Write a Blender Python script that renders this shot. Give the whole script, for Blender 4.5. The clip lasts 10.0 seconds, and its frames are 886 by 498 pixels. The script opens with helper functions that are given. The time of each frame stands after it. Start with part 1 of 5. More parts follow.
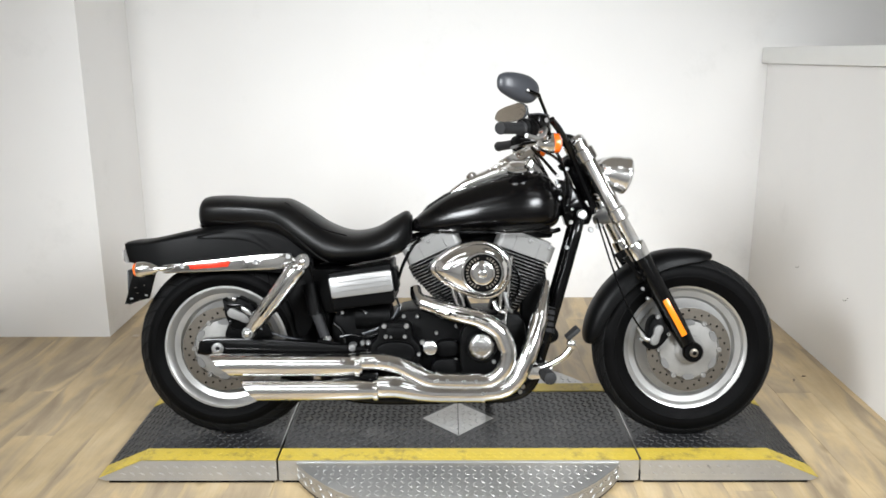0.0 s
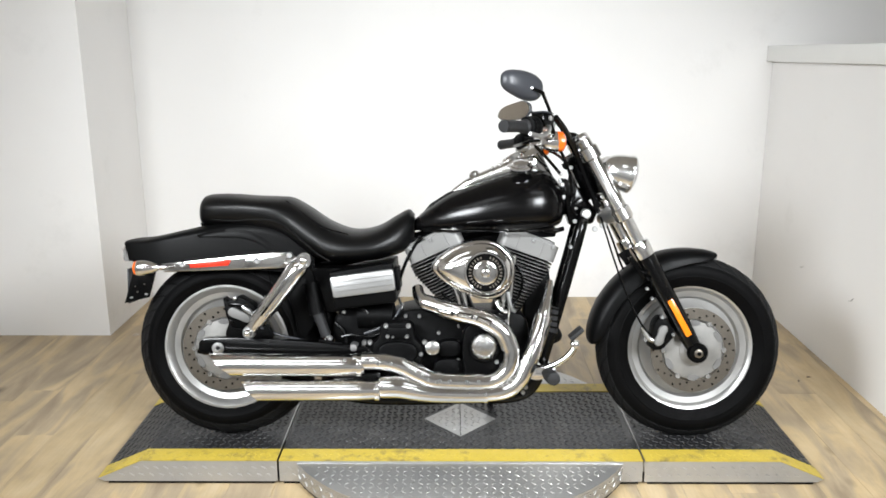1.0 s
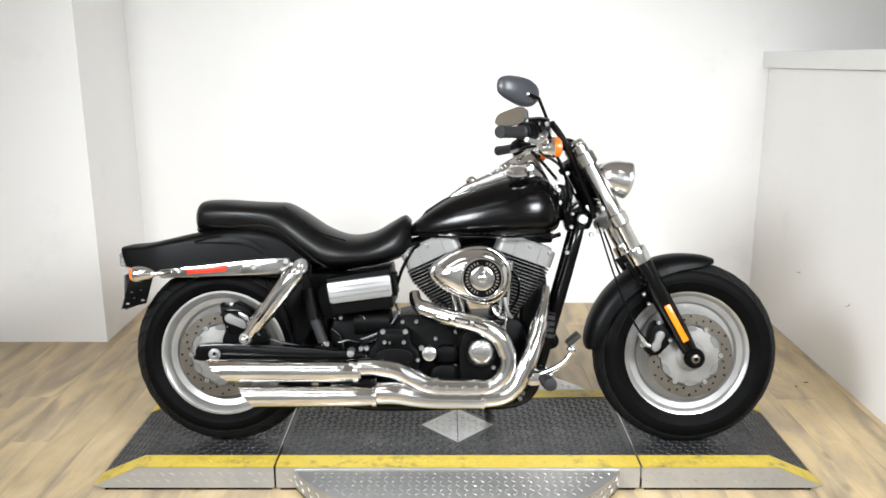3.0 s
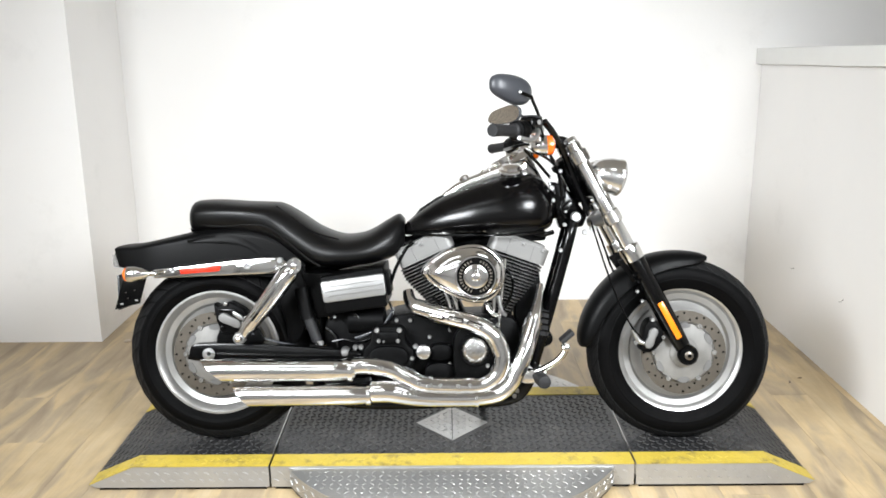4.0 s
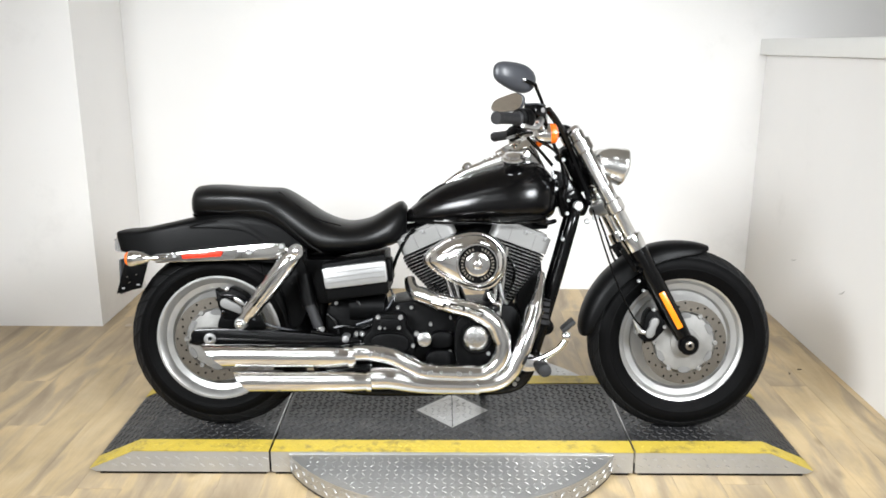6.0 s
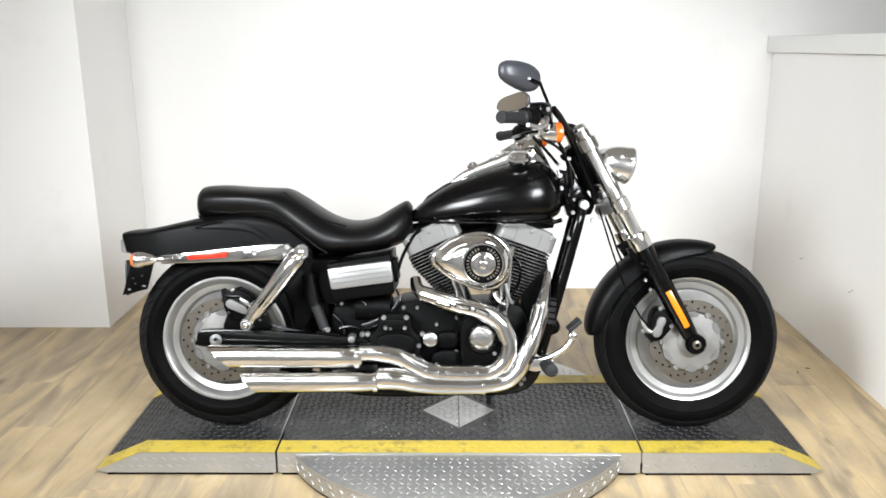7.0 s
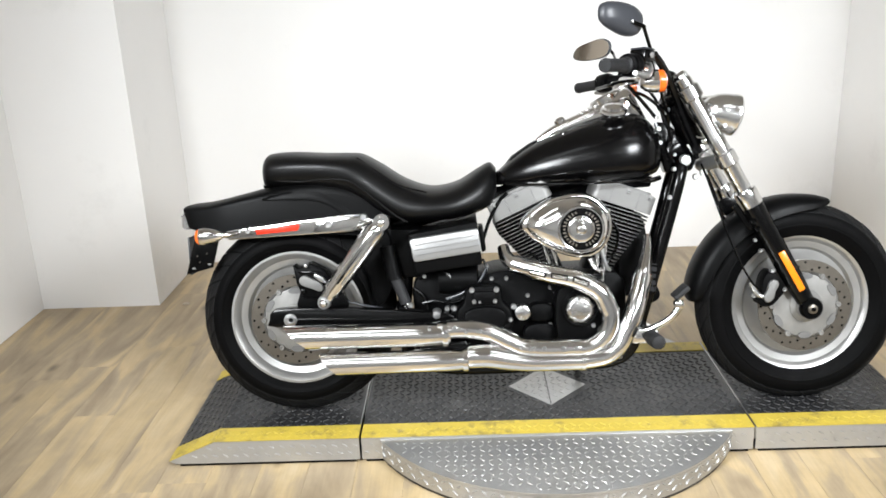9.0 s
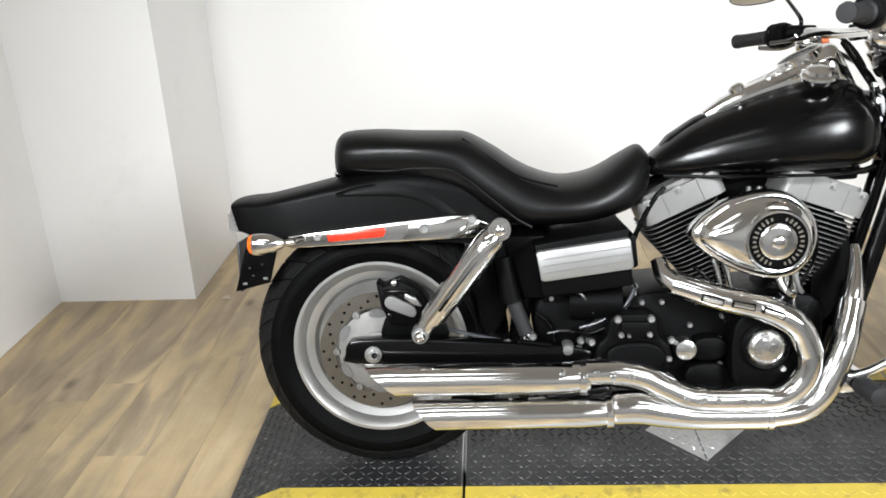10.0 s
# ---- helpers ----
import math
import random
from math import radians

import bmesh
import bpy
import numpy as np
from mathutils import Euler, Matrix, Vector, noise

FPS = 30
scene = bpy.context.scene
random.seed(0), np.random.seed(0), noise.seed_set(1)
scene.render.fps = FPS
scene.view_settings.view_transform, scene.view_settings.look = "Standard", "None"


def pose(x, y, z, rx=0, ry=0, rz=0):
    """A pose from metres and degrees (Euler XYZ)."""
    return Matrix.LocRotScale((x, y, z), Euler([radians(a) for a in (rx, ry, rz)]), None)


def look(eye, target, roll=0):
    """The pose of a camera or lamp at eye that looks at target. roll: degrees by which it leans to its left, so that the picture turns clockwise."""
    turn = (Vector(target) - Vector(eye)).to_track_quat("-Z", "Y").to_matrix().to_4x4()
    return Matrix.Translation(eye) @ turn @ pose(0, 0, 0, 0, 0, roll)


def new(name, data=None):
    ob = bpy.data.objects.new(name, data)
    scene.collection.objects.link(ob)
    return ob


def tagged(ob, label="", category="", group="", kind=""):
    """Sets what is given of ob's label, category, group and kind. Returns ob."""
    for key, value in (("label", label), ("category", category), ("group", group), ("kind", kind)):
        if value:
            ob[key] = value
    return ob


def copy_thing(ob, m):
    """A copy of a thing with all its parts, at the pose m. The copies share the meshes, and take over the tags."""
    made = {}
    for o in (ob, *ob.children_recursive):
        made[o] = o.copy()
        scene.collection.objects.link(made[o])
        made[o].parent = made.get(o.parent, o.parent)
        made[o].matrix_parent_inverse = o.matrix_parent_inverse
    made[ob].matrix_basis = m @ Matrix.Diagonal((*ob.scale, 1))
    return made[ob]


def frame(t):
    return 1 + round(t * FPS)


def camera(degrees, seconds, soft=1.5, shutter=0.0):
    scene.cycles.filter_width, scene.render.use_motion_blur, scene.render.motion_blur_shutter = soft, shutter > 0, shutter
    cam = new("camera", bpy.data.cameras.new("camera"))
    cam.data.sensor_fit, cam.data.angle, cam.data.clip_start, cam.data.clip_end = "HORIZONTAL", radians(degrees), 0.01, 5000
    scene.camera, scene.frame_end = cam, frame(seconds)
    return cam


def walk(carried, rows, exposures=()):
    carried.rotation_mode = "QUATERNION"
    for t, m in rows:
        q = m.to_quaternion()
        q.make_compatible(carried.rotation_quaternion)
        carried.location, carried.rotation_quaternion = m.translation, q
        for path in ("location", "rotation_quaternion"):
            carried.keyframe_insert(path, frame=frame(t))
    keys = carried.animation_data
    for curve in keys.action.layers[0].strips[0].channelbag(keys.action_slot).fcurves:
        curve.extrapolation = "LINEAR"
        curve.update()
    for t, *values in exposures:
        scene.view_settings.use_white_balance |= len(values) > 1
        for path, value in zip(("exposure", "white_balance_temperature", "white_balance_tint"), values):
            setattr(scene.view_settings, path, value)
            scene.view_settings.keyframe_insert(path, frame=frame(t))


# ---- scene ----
cam = camera(55.2, 10.0, 1.7)
PATH = [
    (0, (-0.029, -2.795, 1.492), (-0.039, -0.859, 0.991), -0.2),
    (0.5, (-0.027, -2.785, 1.49), (-0.047, -0.846, 0.998), -0.4),
    (1, (-0.032, -2.769, 1.487), (-0.046, -0.834, 0.983), -0.1),
    (1.5, (-0.027, -2.764, 1.49), (-0.046, -0.826, 0.995), -0.1),
    (2, (-0.022, -2.764, 1.49), (-0.039, -0.826, 0.993), -0.0),
    (2.5, (-0.03, -2.769, 1.483), (-0.045, -0.83, 0.996), -0.0),
    (4, (-0.018, -2.772, 1.491), (-0.019, -0.834, 0.994), -0.4),
    (4.5, (-0.022, -2.78, 1.486), (-0.035, -0.843, 0.989), -0.3),
    (5, (-0.025, -2.784, 1.489), (-0.029, -0.849, 0.983), -0.3),
    (5.5, (-0.025, -2.779, 1.487), (-0.02, -0.848, 0.967), 0.3),
    (7, (-0.019, -2.765, 1.485), (-0.037, -0.834, 0.962), -0.2),
    (7.5, (-0.026, -2.764, 1.484), (-0.045, -0.834, 0.96), 0.0),
    (8, (-0.033, -2.744, 1.486), (-0.045, -0.813, 0.967), 0.5),
    (8.2, (-0.062, -2.731, 1.48), (-0.052, -0.809, 0.926), 1.2),
    (8.5, (-0.136, -2.69, 1.471), (-0.167, -0.785, 0.864), -0.9),
    (8.6, (-0.175, -2.688, 1.462), (-0.189, -0.772, 0.891), -2.1),
    (8.8, (-0.184, -2.63, 1.465), (-0.241, -0.732, 0.836), -1.5),
    (9, (-0.256, -2.537, 1.451), (-0.309, -0.635, 0.836), -2.4),
    (9.1, (-0.277, -2.472, 1.454), (-0.381, -0.574, 0.832), -2.7),
    (9.3, (-0.321, -2.335, 1.425), (-0.575, -0.446, 0.82), -3.7),
    (9.5, (-0.357, -2.178, 1.438), (-0.627, -0.3, 0.806), -2.3),
    (9.7, (-0.424, -2.046, 1.44), (-0.715, -0.195, 0.741), -3.8),
    (10, (-0.522, -1.859, 1.398), (-0.638, 0.0, 0.67), -2.7),
]
EXPOSURES = [(0, -0.58), (1.0, -0.53), (2.5, -0.41), (4.5, -0.32), (7.5, -0.36), (8.5, -0.38), (9.0, -0.42), (10, -0.48)]
walk(cam, [(t, look(eye, target, roll)) for t, eye, target, roll in PATH], EXPOSURES)

# ---- world and light ----
world = bpy.data.worlds.new("world")
scene.world = world
world.use_nodes = True
world.node_tree.nodes["Background"].inputs["Color"].default_value = (0.9, 0.92, 1.0, 1)
world.node_tree.nodes["Background"].inputs["Strength"].default_value = 0.05

CEILING = 2.75
# Lamps out of view; the y -4.8 pair is added to brighten the hall.
LAMPS = [(-1.1, -1.25, 9), (1.1, -1.25, 9), (-1.1, -3.0, 14), (1.1, -3.0, 14), (-1.1, -4.8, 26), (1.1, -4.8, 26), (3.4, -3.6, 10)]
# Unseen front lamps, added for the highlights on tank, seat and chrome.
ADDED_SOFTBOXES = [((-1.9, -2.45, 2.2), (0.6, 1.0, 0.25), 57), ((1.62, -2.5, 2.2), (-0.25, 1.0, 0.3), 55)]
for lx, ly, power in LAMPS:
    data = bpy.data.lights.new("panel_light", "AREA")
    data.shape, data.size, data.size_y = "RECTANGLE", 1.15, 0.28
    data.energy, data.color = power, (0.93, 0.97, 1.0)
    ob = new("panel_light", data)
    ob.matrix_world = pose(lx, ly, CEILING - 0.075)

for eye, target, power in ADDED_SOFTBOXES:
    data = bpy.data.lights.new("added_softbox_lamp", "AREA")
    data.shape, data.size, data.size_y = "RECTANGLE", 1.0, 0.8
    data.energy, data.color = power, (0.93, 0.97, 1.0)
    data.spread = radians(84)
    new("added_softbox_lamp", data).matrix_world = look(eye, target) @ pose(0, 0, -0.02)


# ---- materials ----
def material(name, colour, rough=0.5, metal=0.0, vary=0.0, scale=20.0, bump=0.0, bump_scale=120.0, coat=0.0, rough_vary=0.0, spec=0.5):
    m = bpy.data.materials.new(name)
    m.use_nodes = True
    nt = m.node_tree
    bsdf = nt.nodes["Principled BSDF"]
    bsdf.inputs["Base Color"].default_value = (*colour, 1)
    bsdf.inputs["Roughness"].default_value = rough
    bsdf.inputs["Metallic"].default_value = metal
    bsdf.inputs["Coat Weight"].default_value = coat
    bsdf.inputs["Coat Roughness"].default_value = 0.1
    bsdf.inputs["Specular IOR Level"].default_value = spec
    co = nt.nodes.new("ShaderNodeTexCoord")
    if vary or rough_vary:
        n1 = nt.nodes.new("ShaderNodeTexNoise")
        n1.inputs["Scale"].default_value, n1.inputs["Detail"].default_value = scale, 6
        nt.links.new(co.outputs["Object"], n1.inputs["Vector"])
        if vary:
            ramp = nt.nodes.new("ShaderNodeMapRange")
            ramp.inputs["To Min"].default_value, ramp.inputs["To Max"].default_value = 1 - vary, 1 + vary
            nt.links.new(n1.outputs["Fac"], ramp.inputs["Value"])
            mul = nt.nodes.new("ShaderNodeMix")
            mul.data_type, mul.blend_type = "RGBA", "MULTIPLY"
            mul.inputs["Factor"].default_value = 1
            mul.inputs["A"].default_value = (*colour, 1)
            nt.links.new(ramp.outputs["Result"], mul.inputs["B"])
            nt.links.new(mul.outputs["Result"], bsdf.inputs["Base Color"])
        if rough_vary:
            n3 = nt.nodes.new("ShaderNodeTexNoise")
            n3.inputs["Scale"].default_value, n3.inputs["Detail"].default_value = scale * 3, 5
            nt.links.new(co.outputs["Object"], n3.inputs["Vector"])
            r2 = nt.nodes.new("ShaderNodeMapRange")
            r2.inputs["To Min"].default_value, r2.inputs["To Max"].default_value = max(rough - rough_vary, 0.02), rough + rough_vary
            nt.links.new(n3.outputs["Fac"], r2.inputs["Value"])
            nt.links.new(r2.outputs["Result"], bsdf.inputs["Roughness"])
    if bump:
        n2 = nt.nodes.new("ShaderNodeTexNoise")
        n2.inputs["Scale"].default_value, n2.inputs["Detail"].default_value = bump_scale, 4
        nt.links.new(co.outputs["Object"], n2.inputs["Vector"])
        b = nt.nodes.new("ShaderNodeBump")
        b.inputs["Strength"].default_value, b.inputs["Distance"].default_value = bump, 0.002
        nt.links.new(n2.outputs["Fac"], b.inputs["Height"])
        nt.links.new(b.outputs["Normal"], bsdf.inputs["Normal"])
    return m


def plank_material():
    m = material("vinyl_plank", (0.3, 0.22, 0.13), 0.42)
    nt = m.node_tree
    bsdf = nt.nodes["Principled BSDF"]
    co = nt.nodes.new("ShaderNodeTexCoord")
    info = nt.nodes.new("ShaderNodeObjectInfo")
    shift = nt.nodes.new("ShaderNodeVectorMath")
    shift.operation = "SCALE"
    comb = nt.nodes.new("ShaderNodeCombineXYZ")
    for k in ("X", "Y", "Z"):
        nt.links.new(info.outputs["Random"], comb.inputs[k])
    nt.links.new(comb.outputs["Vector"], shift.inputs[0])
    shift.inputs["Scale"].default_value = 37.0
    add = nt.nodes.new("ShaderNodeVectorMath")
    nt.links.new(co.outputs["Object"], add.inputs[0])
    nt.links.new(shift.outputs["Vector"], add.inputs[1])
    mp = nt.nodes.new("ShaderNodeMapping")
    mp.inputs["Scale"].default_value = (8, 1.5, 1)
    nt.links.new(add.outputs["Vector"], mp.inputs["Vector"])
    n1 = nt.nodes.new("ShaderNodeTexNoise")
    n1.inputs["Scale"].default_value, n1.inputs["Detail"].default_value, n1.inputs["Distortion"].default_value = 1.0, 5, 1.1
    nt.links.new(mp.outputs["Vector"], n1.inputs["Vector"])
    mp2 = nt.nodes.new("ShaderNodeMapping")
    mp2.inputs["Scale"].default_value = (140, 6, 1)
    nt.links.new(add.outputs["Vector"], mp2.inputs["Vector"])
    n2 = nt.nodes.new("ShaderNodeTexNoise")
    n2.inputs["Scale"].default_value, n2.inputs["Detail"].default_value = 1.0, 3
    nt.links.new(mp2.outputs["Vector"], n2.inputs["Vector"])
    ramp = nt.nodes.new("ShaderNodeValToRGB")
    e = ramp.color_ramp.elements
    e[0].position, e[0].color = 0.3, (0.27, 0.206, 0.133, 1)
    e[1].position, e[1].color = 0.7, (0.55, 0.433, 0.268, 1)
    mid = e.new(0.46)
    mid.color = (0.38, 0.296, 0.19, 1)
    tan = e.new(0.56)
    tan.color = (0.49, 0.368, 0.205, 1)
    nt.links.new(n1.outputs["Fac"], ramp.inputs["Fac"])
    fine = nt.nodes.new("ShaderNodeMapRange")
    fine.inputs["To Min"].default_value, fine.inputs["To Max"].default_value = 0.88, 1.12
    nt.links.new(n2.outputs["Fac"], fine.inputs["Value"])
    mul = nt.nodes.new("ShaderNodeMix")
    mul.data_type, mul.blend_type = "RGBA", "MULTIPLY"
    mul.inputs["Factor"].default_value = 1
    nt.links.new(ramp.outputs["Color"], mul.inputs["A"])
    nt.links.new(fine.outputs["Result"], mul.inputs["B"])
    one = nt.nodes.new("ShaderNodeMapRange")
    one.inputs["To Min"].default_value, one.inputs["To Max"].default_value = 0.92, 1.07
    nt.links.new(info.outputs["Random"], one.inputs["Value"])
    mul2 = nt.nodes.new("ShaderNodeMix")
    mul2.data_type, mul2.blend_type = "RGBA", "MULTIPLY"
    mul2.inputs["Factor"].default_value = 1
    nt.links.new(mul.outputs["Result"], mul2.inputs["A"])
    nt.links.new(one.outputs["Result"], mul2.inputs["B"])
    geo = nt.nodes.new("ShaderNodeNewGeometry")
    n4 = nt.nodes.new("ShaderNodeTexNoise")
    n4.inputs["Scale"].default_value, n4.inputs["Detail"].default_value, n4.inputs["Roughness"].default_value = 3.2, 7, 0.65
    nt.links.new(geo.outputs["Position"], n4.inputs["Vector"])
    blot = nt.nodes.new("ShaderNodeMapRange")
    blot.inputs["From Min"].default_value, blot.inputs["From Max"].default_value = 0.3, 0.7
    blot.inputs["To Min"].default_value, blot.inputs["To Max"].default_value = 0.84, 1.16
    nt.links.new(n4.outputs["Fac"], blot.inputs["Value"])
    mul3 = nt.nodes.new("ShaderNodeMix")
    mul3.data_type, mul3.blend_type = "RGBA", "MULTIPLY"
    mul3.inputs["Factor"].default_value = 1
    nt.links.new(mul2.outputs["Result"], mul3.inputs["A"])
    nt.links.new(blot.outputs["Result"], mul3.inputs["B"])
    # knots
    mp3 = nt.nodes.new("ShaderNodeMapping")
    mp3.inputs["Scale"].default_value = (5.0, 2.6, 1)
    nt.links.new(add.outputs["Vector"], mp3.inputs["Vector"])
    vor = nt.nodes.new("ShaderNodeTexVoronoi")
    vor.inputs["Scale"].default_value = 1.0
    nt.links.new(mp3.outputs["Vector"], vor.inputs["Vector"])
    knot = nt.nodes.new("ShaderNodeMapRange")
    knot.inputs["From Min"].default_value, knot.inputs["From Max"].default_value = 0.03, 0.13
    knot.inputs["To Min"].default_value, knot.inputs["To Max"].default_value = 0.45, 1.0
    nt.links.new(vor.outputs["Distance"], knot.inputs["Value"])
    mul4 = nt.nodes.new("ShaderNodeMix")
    mul4.data_type, mul4.blend_type = "RGBA", "MULTIPLY"
    mul4.inputs["Factor"].default_value = 1
    nt.links.new(mul3.outputs["Result"], mul4.inputs["A"])
    nt.links.new(knot.outputs["Result"], mul4.inputs["B"])
    nt.links.new(mul4.outputs["Result"], bsdf.inputs["Base Color"])
    rr = nt.nodes.new("ShaderNodeMapRange")
    rr.inputs["To Min"].default_value, rr.inputs["To Max"].default_value = 0.3, 0.58
    nt.links.new(n4.outputs["Fac"], rr.inputs["Value"])
    nt.links.new(rr.outputs["Result"], bsdf.inputs["Roughness"])
    b = nt.nodes.new("ShaderNodeBump")
    b.inputs["Strength"].default_value, b.inputs["Distance"].default_value = 0.15, 0.001
    nt.links.new(n2.outputs["Fac"], b.inputs["Height"])
    nt.links.new(b.outputs["Normal"], bsdf.inputs["Normal"])
    return m


def worn(m, dark, scale, low, high):
    """Scuffs of another colour over the base colour of m."""
    nt = m.node_tree
    bsdf = nt.nodes["Principled BSDF"]
    co = nt.nodes.new("ShaderNodeTexCoord")
    n = nt.nodes.new("ShaderNodeTexNoise")
    n.inputs["Scale"].default_value, n.inputs["Detail"].default_value, n.inputs["Roughness"].default_value = scale, 9, 0.72
    nt.links.new(co.outputs["Object"], n.inputs["Vector"])
    r = nt.nodes.new("ShaderNodeMapRange")
    r.inputs["From Min"].default_value, r.inputs["From Max"].default_value = low, high
    nt.links.new(n.outputs["Fac"], r.inputs["Value"])
    mix = nt.nodes.new("ShaderNodeMix")
    mix.data_type = "RGBA"
    old = bsdf.inputs["Base Color"].links[0].from_socket
    nt.links.new(old, mix.inputs["A"])
    mix.inputs["B"].default_value = (*dark, 1)
    nt.links.new(r.outputs["Result"], mix.inputs["Factor"])
    nt.links.new(mix.outputs["Result"], bsdf.inputs["Base Color"])


WALL = material("white_wall_paint", (0.82, 0.806, 0.79), 0.7, vary=0.035, scale=2.2, bump=0.12, bump_scale=60)
# Paint of the unseen hall, kept pale so that the chrome reflects brightly.
HALLWALL = material("unseen_hall_paint", (0.74, 0.725, 0.7), 0.8, vary=0.08, scale=1.5)
worn(WALL, (0.7, 0.69, 0.67), 2.6, 0.58, 0.9)
CEIL = material("ceiling_paint", (0.5, 0.475, 0.44), 0.85, vary=0.04, scale=3)
TRIM = material("white_trim", (0.78, 0.78, 0.76), 0.5, vary=0.03, scale=8)
PLANK = plank_material()
SUBFLOOR = material("floor_joint", (0.22, 0.165, 0.105), 0.8, vary=0.2)
MAT = material("black_tread_rubber", (0.016, 0.016, 0.0168), 0.4, vary=0.5, scale=5, bump=0.3, bump_scale=300, rough_vary=0.12)
YELLOW = material("yellow_safety_paint", (0.52, 0.39, 0.055), 0.5, vary=0.14, scale=14, bump=0.25, bump_scale=160, rough_vary=0.1)
worn(YELLOW, (0.1, 0.085, 0.05), 16, 0.53, 0.74)
worn(MAT, (0.06, 0.058, 0.055), 9, 0.52, 0.75)
TREAD = material("tread_plate_steel", (0.43, 0.428, 0.422), 0.38, 0.72, vary=0.22, scale=7, bump=0.1, bump_scale=180, rough_vary=0.12)
worn(TREAD, (0.36, 0.352, 0.335), 7, 0.5, 0.72)
CHROME = material("chrome", (0.77, 0.766, 0.76), 0.11, 1.0, rough_vary=0.05, scale=8)
SATIN = material("satin_aluminium", (0.43, 0.43, 0.425), 0.34, 0.9, vary=0.1, scale=30, rough_vary=0.07)
BRUSHED = material("brushed_aluminium", (0.31, 0.31, 0.308), 0.45, 0.75, vary=0.06, scale=60, rough_vary=0.06)
ROCKER = material("cast_silver_paint", (0.165, 0.163, 0.158), 0.42, 0.25, vary=0.1, scale=30, bump=0.1, bump_scale=400, rough_vary=0.06, spec=0.35)
RIM = material("machined_rim", (0.5, 0.496, 0.485), 0.32, 0.85, vary=0.14, scale=16, rough_vary=0.08, bump=0.06, bump_scale=150)
STEEL = material("brake_steel", (0.17, 0.152, 0.128), 0.36, 0.85, vary=0.16, scale=40, rough_vary=0.08)
RUBBER = material("tyre_rubber", (0.0017, 0.0017, 0.0018), 0.56, vary=0.5, scale=10, bump=0.3, bump_scale=120, rough_vary=0.14, spec=0.05)
TREADRUBBER = material("tyre_tread_rubber", (0.008, 0.008, 0.0082), 0.6, vary=0.4, scale=14, bump=0.3, bump_scale=120, rough_vary=0.1, spec=0.1)
GRIP = material("grip_rubber", (0.014, 0.014, 0.015), 0.6, vary=0.15, scale=60, bump=0.3, bump_scale=500, spec=0.3)
DENIM = material("black_denim_paint", (0.0014, 0.0013, 0.0014), 0.2, vary=0.12, scale=30, coat=0.0, rough_vary=0.03, bump=0.02, bump_scale=700, spec=0.22)
FENDER = material("black_denim_fender", (0.0022, 0.0022, 0.0023), 0.4, vary=0.3, scale=18, rough_vary=0.1, bump=0.04, bump_scale=700, spec=0.08)
GLOSS = material("gloss_black", (0.0014, 0.0014, 0.0015), 0.17, vary=0.2, scale=20, rough_vary=0.05, spec=0.22)
WRINKLE = material("wrinkle_black", (0.0017, 0.0017, 0.0018), 0.44, vary=0.2, scale=40, bump=0.35, bump_scale=500, spec=0.06)
LEATHER = material("black_vinyl", (0.0017, 0.0017, 0.0018), 0.36, vary=0.15, scale=25, rough_vary=0.06, spec=0.24, bump=0.12, bump_scale=260)
PLASTIC = material("black_plastic", (0.035, 0.037, 0.043), 0.38, vary=0.15, scale=30, rough_vary=0.06, spec=0.45)
AMBER = material("amber_lens", (0.78, 0.13, 0.008), 0.2, vary=0.1, scale=60, coat=0.5)
ORANGE = material("amber_reflector", (0.76, 0.2, 0.006), 0.25, vary=0.12, scale=90, coat=0.4)
RED = material("red_reflector", (0.5, 0.03, 0.012), 0.25, vary=0.5, scale=45, coat=0.4)
CARRIER = material("turned_carrier_steel", (0.21, 0.205, 0.195), 0.6, 0.3, vary=0.3, scale=22, rough_vary=0.1, spec=0.3)
FORKTUBE = material("polished_fork_tube", (0.72, 0.72, 0.715), 0.2, 1.0, vary=0.05, scale=20, rough_vary=0.05)
ENGRAVED = material("engraved_chrome", (0.55, 0.55, 0.545), 0.24, 1.0, vary=0.4, scale=60, bump=1.0, bump_scale=75, rough_vary=0.12)
WORN = material("worn_bright_steel", (0.47, 0.467, 0.46), 0.38, 0.8, vary=0.25, scale=12, rough_vary=0.12)
# Darker copy of the cast silver: paints shade in windows and recesses, marks joints.
SHADE = material("shaded_cast_silver", (0.14, 0.138, 0.135), 0.5, 0.3, vary=0.15, scale=60)
# Grey of the unseen hall floor; keeps brown out of the chrome reflections.
HALL_GREY = material("unseen_hall_grey", (0.44, 0.432, 0.42), 0.5, vary=0.2, scale=3, bump=0.1, bump_scale=60)
CLEAR = material("clear_lens", (0.2, 0.195, 0.19), 0.12, vary=0.06, scale=90, coat=0.6)
# The warm tone paints in the beige room that the mirror reflects.
MIRROR = material("mirror_glass", (0.8, 0.72, 0.62), 0.08, 1.0, rough_vary=0.01)
WOOD = material("dark_stained_lumber", (0.085, 0.06, 0.042), 0.6, vary=0.5, scale=14, bump=0.3, bump_scale=80)
WIRE = material("galvanised_wire", (0.2, 0.2, 0.2), 0.5, 0.6, vary=0.15, scale=40)
WHITE = material("white_marking", (0.75, 0.75, 0.74), 0.5, vary=0.04)
SCUFF = material("rubber_scuff", (0.3, 0.285, 0.27), 0.8, vary=0.3, scale=90)
DIRT = material("paper_scrap", (0.45, 0.38, 0.3), 0.8, vary=0.1)


